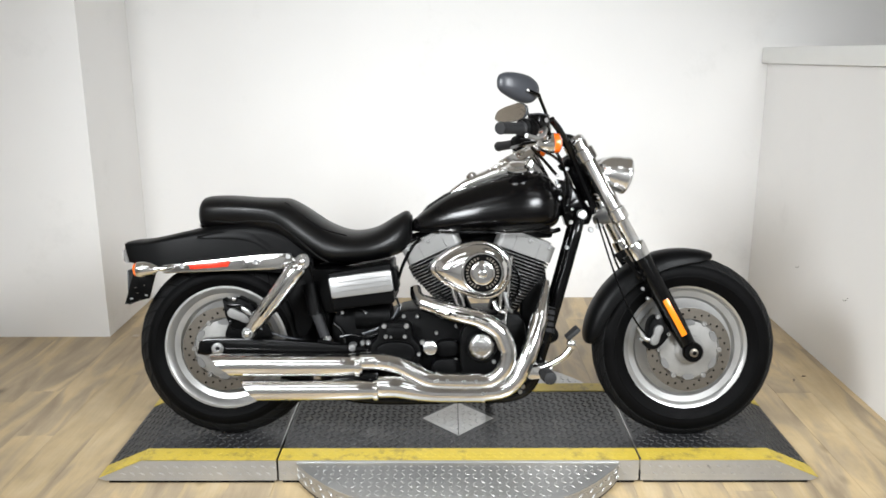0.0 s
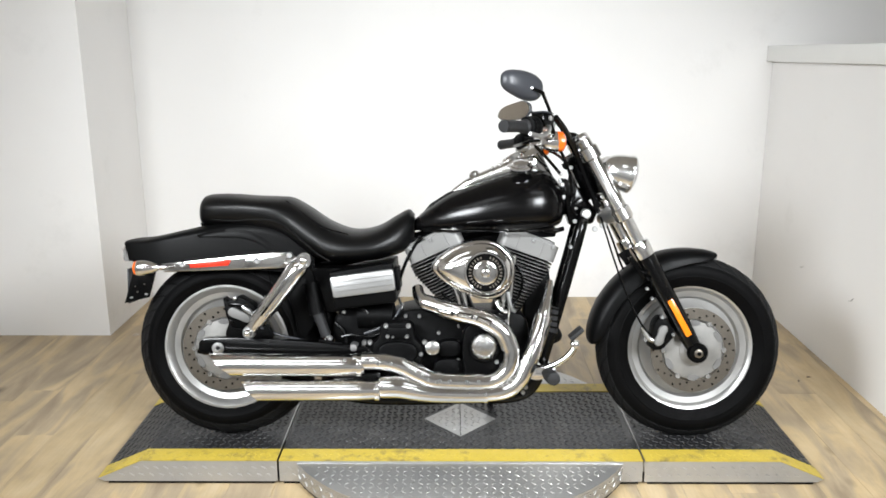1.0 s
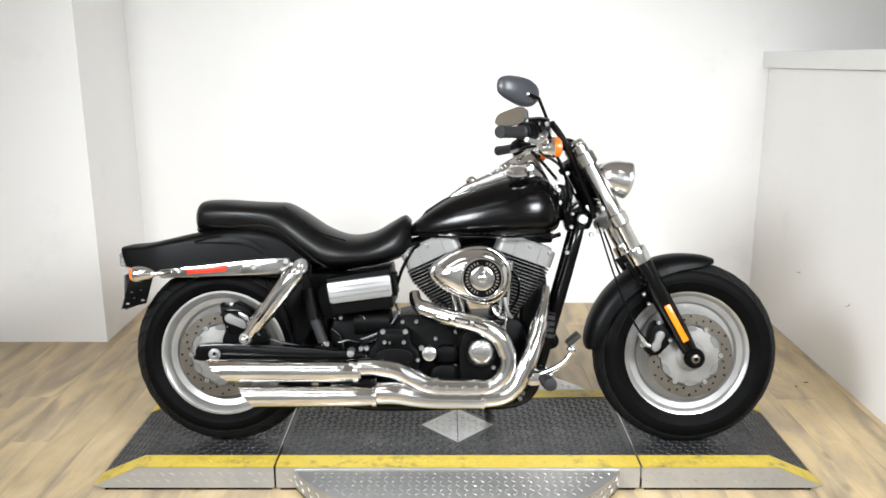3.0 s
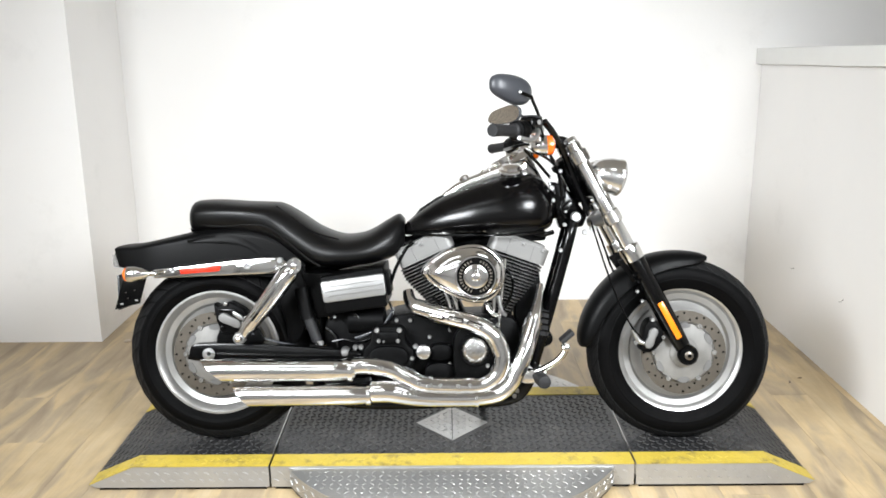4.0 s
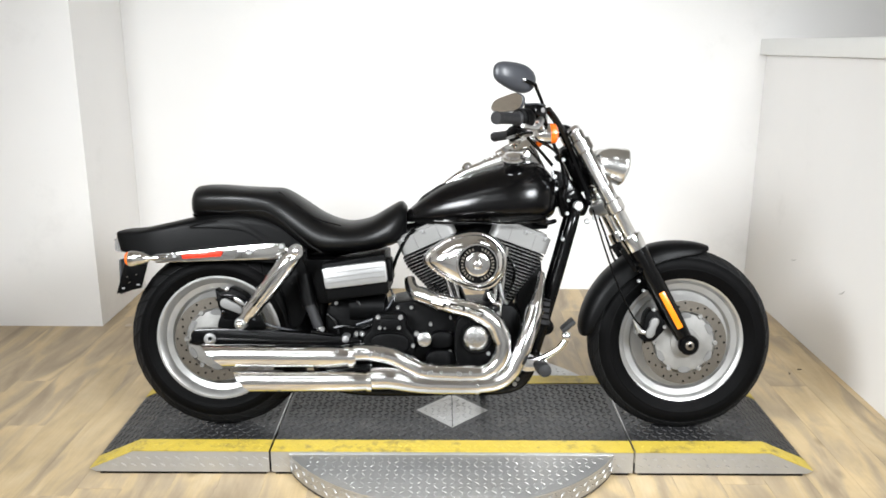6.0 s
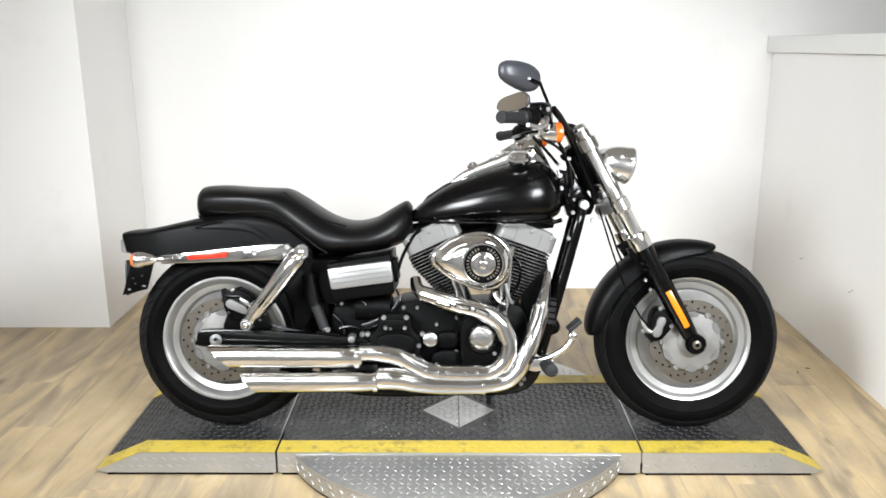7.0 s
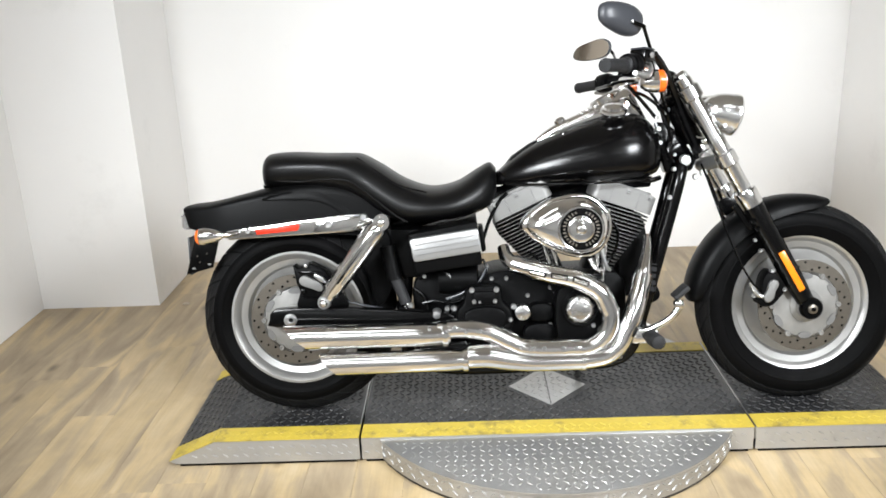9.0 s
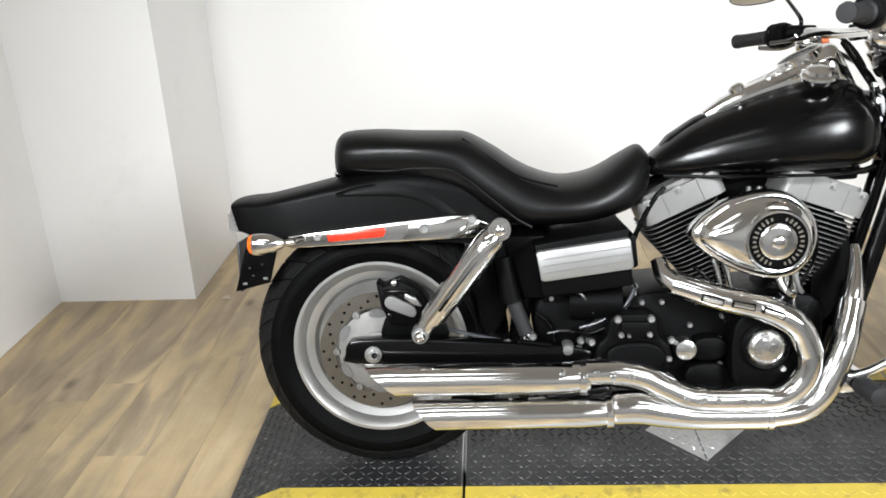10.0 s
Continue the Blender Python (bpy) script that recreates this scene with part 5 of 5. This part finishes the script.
def muffler(right, left, r, cut, label):
    """A slash-cut muffler; cut: how far the lower lip reaches back from the upper one."""
    a, b = Vector(right), Vector(left)
    n, seg = 12, 32
    rings = []
    for k in range(n + 1):
        u = k / n
        rr = r * (0.8 + 0.2 * min(1, u * 9))
        ring = []
        for j in range(seg):
            t = 2 * math.pi * j / seg
            c = a.lerp(b, u)
            z = rr * math.sin(t)
            shift = max(0.0, (u - 0.8) / 0.2) * cut * (0.5 - 0.5 * math.sin(t))
            ring.append((c.x + shift, c.y + rr * math.cos(t), c.z + z))
        rings.append(ring)
    for inset, back in ((0.9, 0.001), (0.86, 0.03)):
        ring = []
        for x, y, z in rings[n]:
            c = b
            ring.append((x + back, c.y + (y - c.y) * inset, c.z + (z - c.z) * inset))
        rings.append(ring)
    bm = skin(rings)
    return part("muffler", bm, CHROME, bike, label, 45)


m1 = muffler((-0.310, -0.222, 0.295), (-0.819, -0.222, 0.296), 0.0375, 0.08, "upper chrome slash-cut muffler")
m2 = muffler((-0.251, -0.225, 0.214), (-0.715, -0.225, 0.211), 0.035, 0.06, "lower chrome slash-cut muffler")
part("muffler_band", tube([(-0.318, -0.222, 0.295), (-0.333, -0.222, 0.295)], 0.0395, 1, 32), CHROME, m1)
part("muffler_band", tube([(-0.259, -0.225, 0.214), (-0.274, -0.225, 0.214)], 0.0368, 1, 32), CHROME, m2)

# black block added where a pale patch showed between the mufflers
part("dark_gap_block", plate([(-0.407, 0.256), (-0.260, 0.271), (-0.253, 0.225), (-0.408, 0.225)], -0.21, -0.12, 0.01), GLOSS, bike, "black block added to fill the gap between the mufflers")
# black panel added so that the wall doesn't show through beside the box
part("dark_gap_panel", plate([(-0.497, 0.606), (-0.397, 0.605), (-0.387, 0.453), (-0.453, 0.453), (-0.483, 0.524)], -0.115, 0.09, 0.008), WRINKLE, bike, "black panel added to fill the gap beside the battery box")

# hoses, wires and small fittings round the engine
for pts, r, m in (
        ([(-0.404, -0.120, 0.449), (-0.371, -0.130, 0.473), (-0.318, -0.130, 0.465), (-0.289, -0.130, 0.421)], 0.006, GLOSS),
        ([(-0.396, -0.130, 0.373), (-0.353, -0.135, 0.381), (-0.302, -0.140, 0.374), (-0.264, -0.140, 0.386)], 0.0045, GLOSS),
        ([(-0.422, -0.100, 0.416), (-0.390, -0.110, 0.388), (-0.378, -0.120, 0.341)], 0.006, GLOSS),
        ([(-0.203, -0.120, 0.506), (-0.191, -0.130, 0.465), (-0.221, -0.140, 0.428), (-0.264, -0.140, 0.401)], 0.004, GLOSS),
        ([(-0.122, -0.090, 0.706), (-0.149, -0.100, 0.678), (-0.180, -0.100, 0.620), (-0.200, -0.100, 0.562)], 0.006, GLOSS),
        ([(-0.059, -0.120, 0.525), (-0.030, -0.130, 0.497), (-0.011, -0.130, 0.464)], 0.0045, GLOSS),
        ([(0.192, -0.110, 0.620), (0.216, -0.120, 0.582), (0.210, -0.120, 0.524), (0.182, -0.120, 0.476)], 0.0045, GLOSS),
        ([(0.298, -0.060, 0.732), (0.330, -0.070, 0.729), (0.361, -0.060, 0.736)], 0.008, GLOSS),
        ([(0.351, -0.050, 0.907), (0.360, -0.060, 0.858), (0.356, -0.060, 0.806)], 0.008, GLOSS),
        ([(0.383, -0.030, 0.911), (0.400, -0.050, 0.868), (0.387, -0.060, 0.817), (0.403, -0.060, 0.782)], 0.006, GLOSS),
        ([(0.438, -0.050, 0.926), (0.457, -0.060, 0.858), (0.477, -0.060, 0.790)], 0.008, GLOSS)):
    part("hose", tube(pts, r, 6, 8), m, bike, "black hose or wire")
for q, r in (((0.354, -0.070, 0.887), 0.008), ((0.359, -0.070, 0.845), 0.007), ((0.386, -0.050, 0.945), 0.007), ((0.399, -0.090, 0.807), 0.005), ((0.466, -0.080, 0.736), 0.01), ((0.353, -0.050, 0.922), 0.006), ((-0.387, -0.130, 0.458), 0.006), ((-0.280, -0.130, 0.444), 0.006), ((-0.218, -0.200, 0.385), 0.004), ((-0.069, -0.150, 0.278), 0.005), ((-0.122, -0.170, 0.273), 0.006), ((0.160, -0.150, 0.429), 0.006), ((0.189, -0.150, 0.297), 0.005)):
    bolt(bike, *q, r, "fitting")
# black plate added to keep the region behind the pipe dark
part("dark_back_plate", plate(rounded([(0.244, 0.595), (0.303, 0.615), (0.319, 0.516), (0.294, 0.407), (0.245, 0.358), (0.229, 0.477)], 3), -0.06, 0.06, 0.01), WRINKLE, bike, "black plate added behind the front pipe")

# forward foot controls
fc_bracket = part("foot_control", plate(rounded([(0.237, 0.274), (0.275, 0.285), (0.317, 0.281), (0.325, 0.258), (0.285, 0.243), (0.241, 0.243)], 3), -0.2, -0.07, 0.006), CHROME, bike, "chrome forward foot control")
part("foot_peg", lathe([(0.012, 0.0), (0.02, 0.004), (0.0225, 0.02), (0.0225, 0.07), (0.02, 0.082), (0.006, 0.086)], (0.297, -0.200, 0.262), (0.12, -1, 0), 24), GRIP, fc_bracket, "black rubber foot peg")
part("brake_pedal", tube([(0.281, -0.190, 0.277), (0.317, -0.200, 0.292), (0.359, -0.210, 0.321), (0.381, -0.210, 0.351), (0.386, -0.210, 0.374)], 0.011, 6, 12), CHROME, fc_bracket, "chrome brake pedal arm")
part("pedal_joint", lathe([(0.014, 0.012), (0.014, -0.012), (0.009, -0.016)], (0.383, -0.205, 0.361), seg=16), CHROME, fc_bracket)
pad = part("pedal_pad", box(-0.027, 0.027, -0.032, 0.028, -0.008, 0.008, 0.005, 3), GRIP, fc_bracket, "black rubber pedal pad")
pad.location = (0.386, -0.210, 0.400)
pad.rotation_euler = (0, radians(-42), 0)
for q in ((0.248, -0.120, 0.236), (0.232, -0.100, 0.192), (0.223, -0.100, 0.174), (0.251, -0.200, 0.270)):
    bolt(fc_bracket, *q, 0.008)
part("lower_bracket", plate(rounded([(0.200, 0.185), (0.252, 0.255), (0.286, 0.245), (0.243, 0.173)], 3), -0.1, -0.06, 0.005), GLOSS, bike)
part("side_stand", tube([(0.12, 0.1, 0.15), (0.13, 0.2, 0.07), (0.13, 0.245, 0.055)], 0.013, 4, 12), CHROME, bike, "chrome side stand under the frame")

# ---- display platform ----
TOP, Y0, Y1, YC = 0.085, -0.205, 0.43, 0.113


def lozenges(cells, size, lift, bm):
    """Raised tread bars: (place, turn, normal tilt)."""
    for (x, y, z), turn, slope in cells:
        m = Matrix.Translation((x, y, z)) @ Matrix.Rotation(slope, 4, "Y") @ Matrix.Rotation(turn, 4, "Z")
        a, b = size
        pts = [(-a, 0, 0), (-a * 0.4, -b, 0), (a * 0.4, -b, 0), (a, 0, 0), (a * 0.4, b, 0), (-a * 0.4, b, 0)]
        low = [bm.verts.new(m @ Vector((px, py, -0.0005))) for px, py, _ in pts]
        hi = [bm.verts.new(m @ Vector((px * 0.7, py * 0.5, lift))) for px, py, _ in pts]
        for i in range(6):
            j = (i + 1) % 6
            bm.faces.new((low[i], low[j], hi[j], hi[i]))
        bm.faces.new(hi)
    return bm


def grid_cells(x0, x1, y0, y1, step, height, keep=lambda x, y: True):
    cells = []
    nx, ny = int((x1 - x0) / step), int((y1 - y0) / step)
    for i in range(nx):
        for j in range(ny):
            x, y = x0 + (i + 0.5) * step, y0 + (j + 0.5) * step
            if keep(x, y):
                z, s = height(x, y)
                cells.append(((x, y, z), math.pi / 4 if (i + j) % 2 else -math.pi / 4, s))
    return cells


def section(x0, x1, ramp, label):
    """One platform section from x0 to x1; ramp: -1 or 1 where its outer end slopes to the floor."""
    root = new("platform_section")
    tagged(root, label, "platform", "platform sections")
    knee = {-1: x0 + 0.15, 1: x1 - 0.15}.get(ramp)
    low = 0.02
    if ramp == -1:
        prof = [(x0, low), (knee, TOP), (x1, TOP), (x1, low - 0.01), (x0 + 0.02, low - 0.01)]
    elif ramp == 1:
        prof = [(x0, TOP), (knee, TOP), (x1, low), (x1 - 0.02, low - 0.01), (x0, low - 0.01)]
    else:
        prof = [(x0, TOP), (x1, TOP), (x1, low - 0.01), (x0, low - 0.01)]
    part("deck", plate(prof, Y0 + 0.004, Y1 - 0.004), MAT, root, "black tread deck", 0)

    def height(x, y=0):
        if ramp == -1 and x < knee:
            k = (TOP - low) / 0.15
            return low + (x - x0) * k, -math.atan(k)
        if ramp == 1 and x > knee:
            k = (TOP - low) / 0.15
            return low + (x1 - x) * k, math.atan(k)
        return TOP, 0.0

    keep = (lambda x, y: abs(x - 0.01) + abs(y - YC) > 0.15) if ramp == 0 else (lambda x, y: True)
    tread = part("deck_tread", lozenges(grid_cells(x0 + 0.006, x1 - 0.006, Y0 + 0.085, Y1 - 0.07, 0.0235, height, keep), (0.0135, 0.0046), 0.0026, bmesh.new()), MAT, root, smooth=0)
    tagged(tread, kind="stuff")

    def strip(name, ya, yb, lift, mat, lab, inset=0.0):
        xs = sorted({x0 + inset, x1 - inset, *([knee] if ramp else [])})
        bm = bmesh.new()
        rows = [[bm.verts.new((x, y, height(x)[0] + dz)) for y, dz in ((ya, 0.0005), (ya, lift), (yb, lift), (yb, 0.0005))] for x in xs]
        for a, b in zip(rows, rows[1:]):
            for i in range(3):
                bm.faces.new((a[i], a[i + 1], b[i + 1], b[i]))
        return part(name, bm, mat, root, lab, 0)

    # black strip fills the gap under the deck and paints in its shadow
    part("gap_shade_strip", box(x0 + 0.012 + (0.02 if ramp == -1 else 0), x1 - 0.012 - (0.02 if ramp == 1 else 0), Y0 + 0.004, Y1 - 0.004, 0.0, 0.0098), RUBBER, root, smooth=0)
    strip("yellow_stripe", Y0, Y0 + 0.08, 0.003, YELLOW, "worn yellow safety stripe")
    bumps = grid_cells(x0 + 0.02, x1 - 0.02, Y0 + 0.008, Y0 + 0.078, 0.0235, lambda x, y: (height(x)[0] + 0.003, height(x)[1]))
    tagged(part("stripe_tread", lozenges(bumps, (0.0115, 0.0036), 0.0014, bmesh.new()), YELLOW, root, smooth=0), kind="stuff")
    strip("yellow_stripe", Y1 - 0.075, Y1, 0.003, YELLOW, "worn yellow safety stripe")
    # the upright edge plate in front and behind
    for y, sgn in ((Y0, 1), (Y1, -1)):
        bm = plate([(x, z - (0.001 if z > 0.03 else 0)) for x, z in prof], y, y + 0.003 * sgn)
        part("edge_plate", bm, TREAD, root, "bright steel tread-plate edge", 0)
        if sgn == 1:
            bm = bmesh.new()
            n = int((x1 - x0) / 0.033)
            for i in range(n):
                for j in range(2):
                    x = x0 + (i + 0.5 + 0.5 * j) * 0.033
                    z = 0.035 + 0.026 * j
                    if x > x1 - 0.012 or x < x0 + 0.012 or height(x)[0] < z + 0.014 or (ramp == 0 and abs(x) < 0.54):
                        continue
                    ang = 0.6 if (i + j) % 2 else 0.35
                    m = Matrix.Translation((x, Y0, z)) @ Matrix.Rotation(math.pi / 2, 4, "X") @ Matrix.Rotation(-ang, 4, "Z")
                    pts = [(-0.011, 0), (-0.004, -0.003), (0.004, -0.003), (0.011, 0), (0.004, 0.003), (-0.004, 0.003)]
                    lo = [bm.verts.new(m @ Vector((px, py, -0.0005))) for px, py in pts]
                    hi = [bm.verts.new(m @ Vector((px * 0.7, py * 0.5, 0.0028))) for px, py in pts]
                    for a in range(6):
                        bm.faces.new((lo[a], lo[(a + 1) % 6], hi[(a + 1) % 6], hi[a]))
                    bm.faces.new(hi)
            tagged(part("edge_tread", bm, WORN, root, smooth=0), kind="stuff")
    return root


section(-1.215, -0.609, -1, "black tread-plate ramp section with yellow safety stripes")
mid = section(-0.602, 0.617, 0, "black tread-plate centre section with yellow safety stripes")
section(0.624, 1.225, 1, "black tread-plate ramp section with yellow safety stripes")
for root_x in (-0.6115, 0.6225):
    part("joint_strip", box(root_x - 0.002, root_x + 0.002, Y0 + 0.003, Y1 - 0.003, TOP - 0.04, TOP + 0.0012), SATIN, mid, "bright worn metal edge", 0)
dx, dw = 0.01, 0.132
bm = bmesh.new()
vs = [bm.verts.new(p) for p in ((dx - dw, YC, TOP + 0.0015), (dx, YC - dw * 1.06, TOP + 0.0015), (dx + dw, YC, TOP + 0.0015), (dx, YC + dw * 1.06, TOP + 0.0015))]
lo = [bm.verts.new((v.co.x, v.co.y, TOP - 0.001)) for v in vs]
bm.faces.new(vs)
for i in range(4):
    bm.faces.new((lo[i], lo[(i + 1) % 4], vs[(i + 1) % 4], vs[i]))
part("diamond_inset", bm, TREAD, mid, "bare steel diamond-shaped inset", 0)
tagged(part("diamond_tread", lozenges(grid_cells(dx - dw, dx + dw, YC - dw * 1.06, YC + dw * 1.06, 0.0235, lambda x, y: (TOP + 0.0015, 0.0), lambda x, y: abs(x - dx) + abs(y - YC) / 1.06 < dw - 0.014), (0.012, 0.003), 0.0018, bmesh.new()), WORN, mid, smooth=0), kind="stuff")
part("diamond_joint", box(dx - 0.002, dx + 0.002, YC - dw, YC + dw, TOP + 0.0014, TOP + 0.0025), MAT, mid, smooth=0)

TR, TT = 0.632, 0.078
table = new("turntable")
tagged(table, "round bright steel tread-plate turntable under the platform", "turntable")
part("top_plate", lathe([(TR - 0.004, -0.012), (TR, -0.008), (TR, -0.001), (TR - 0.003, 0.0), (0.001, 0.0)], (0.005, YC, TT), (0, 0, 1), 96), TREAD, table, "silver tread-plate disc")
part("rim", lathe([(TR - 0.003, 0.012), (TR - 0.003, TT - 0.012)], (0.005, YC, 0), (0, 0, 1), 96), TREAD, table, "steel tread-plate rim")
part("foot_ring", lathe([(TR - 0.007, 0.0), (TR - 0.007, 0.014)], (0.005, YC, 0), (0, 0, 1), 64), MAT, table)
inside = lambda x, y: (x - 0.005) ** 2 + (y - YC) ** 2 < (TR - 0.02) ** 2 and (y < Y0 - 0.01 or y > Y1 + 0.01)
tagged(part("top_tread", lozenges(grid_cells(-0.63, 0.64, -0.53, 0.76, 0.026, lambda x, y: (TT, 0.0), inside), (0.0105, 0.0024), 0.0013, bmesh.new()), WORN, table, smooth=0), kind="stuff")
bm = bmesh.new()
for i in range(150):
    for j in range(2):
        a = 2 * math.pi * (i + 0.5 * j) / 150
        z = 0.03 + 0.024 * j
        m = Matrix.Translation((0.005 + (TR - 0.003) * math.cos(a), YC + (TR - 0.003) * math.sin(a), z)) @ Matrix.Rotation(a + math.pi / 2, 4, "Z") @ Matrix.Rotation(math.pi / 2, 4, "X") @ Matrix.Rotation(0.6 if (i + j) % 2 else -0.6, 4, "Z")
        pts = [(-0.011, 0), (-0.004, -0.003), (0.004, -0.003), (0.011, 0), (0.004, 0.003), (-0.004, 0.003)]
        lo = [bm.verts.new(m @ Vector((px, py, -0.0005))) for px, py in pts]
        hi = [bm.verts.new(m @ Vector((px * 0.7, py * 0.5, 0.0028))) for px, py in pts]
        for k in range(6):
            bm.faces.new((lo[k], lo[(k + 1) % 6], hi[(k + 1) % 6], hi[k]))
        bm.faces.new(hi)
tagged(part("rim_tread", bm, WORN, table, smooth=0), kind="stuff")

# ---- mesh gate on the side wall ----
gate = new("mesh_gate")
gate.location = (LEFT + 0.002, 0.372, 0.117)
gate.rotation_euler = (radians(4.6), 0, 0)
tagged(gate, "dark lumber frame with diamond wire mesh on the white wall", "gate")
GW, GH, GB = 1.0, 1.75, 0.055
part("stile", box(0, 0.04, -GB, 0, 0, GH, 0.003), WOOD, gate)
part("stile", box(0, 0.04, -GW, -GW + GB, 0, GH, 0.003), WOOD, gate)
part("rail", box(0.001, 0.038, -GW + GB + 0.001, -GB - 0.001, 0, GB, 0.003), WOOD, gate)
part("rail", box(0.001, 0.038, -GW + GB + 0.001, -GB - 0.001, GH - GB, GH, 0.003), WOOD, gate)
bm = bmesh.new()
step = 0.034
n = int((GW + GH) / step) + 2
for i in range(n):
    for sgn in (1, -1):
        u0 = i * step - (GH if sgn > 0 else 0)
        ya, za, yb, zb = u0, 0.02, u0 + sgn * (GH - 0.04) * 0.55, GH - 0.02
        lo, hi = 0.02, GW - 0.02
        if ya > yb:
            ya, za, yb, zb = yb, zb, ya, za
        if yb < lo or ya > hi:
            continue
        if ya < lo:
            za, ya = za + (zb - za) * (lo - ya) / (yb - ya), lo
        if yb > hi:
            zb, yb = za + (zb - za) * (hi - ya) / (yb - ya), hi
        if abs(yb - ya) < 0.01:
            continue
        tube([(0.02 + 0.001 * sgn, -ya, za), (0.02 + 0.001 * sgn, -yb, zb)], 0.002, 1, 4, bm)
tagged(part("wire_mesh", bm, WIRE, gate, "grey diamond wire mesh", 0), kind="stuff")

scrap = part("paper_scrap", plate(rounded([(-0.022, 0), (-0.01, 0.012), (0.012, 0.014), (0.024, 0.003), (0.01, 0.0)], 3), -0.012, 0.012, 0.002), DIRT)
scrap.location = (-1.6, 1.22, 0.001)
scrap.scale = (0.75, 0.75, 0.75)
tagged(scrap, "small pale paper scrap lying on the floor", "litter", "floor litter")

crumb = part("wood_chip", plate(rounded([(-0.008, 0), (-0.003, 0.003), (0.010, 0.002), (0.006, 0.0)], 3), -0.003, 0.003, 0.0006), WOOD)
crumb.location = (1.548, 0.704, 0.0005)
tagged(crumb, "small dark wood chip lying on the floor", "litter", "floor litter")
copy_thing(crumb, pose(1.488, 0.661, 0.0005, 0, 0, 70))

# ---- floor of planks ----
sub = part("floor", box(LEFT - 2.15, FAR_RIGHT + 0.15, FRONT - 0.15, BACK + 0.15, -0.12, -0.004), SUBFLOOR, smooth=0)
tagged(sub, "light brown wood-look vinyl plank floor", "floor", kind="structure")
PW, PL = 0.152, 1.22
plank_mesh = None
rng = random.Random(4)
PLANK_END = -1.6
# Added grey floor, unseen; only its reflection in the chrome counts.
slab("unseen_hall_floor", LEFT - 2.15, FAR_RIGHT, FRONT, PLANK_END - 0.001, -0.004, -0.0005, HALL_GREY, "pale grey floor of the unseen hall, added for neutral reflections", "floor")
cols = int((RIGHT + 0.3 - LEFT) / PW) + 1
for i in range(-1, cols):
    x = LEFT + i * PW
    y = BACK - rng.random() * PL
    ends = [BACK]
    while y > PLANK_END:
        ends.append(y)
        y -= PL
    ends.append(PLANK_END)
    for a, b in zip(ends, ends[1:]):
        if a - b < 0.01:
            continue
        bm = box(0.0004, PW - 0.0004, b - a + 0.0004, -0.0004, -0.003, 0.0)
        if abs((a - b) - PL) < 1e-6:
            if plank_mesh is None:
                p = part("plank", bm, PLANK, sub, smooth=0)
                plank_mesh = p.data
            else:
                bm.free()
                p = new("plank", plank_mesh)
                p.parent = sub
        else:
            p = part("plank", bm, PLANK, sub, smooth=0)
        p.location = (x, a, 0)
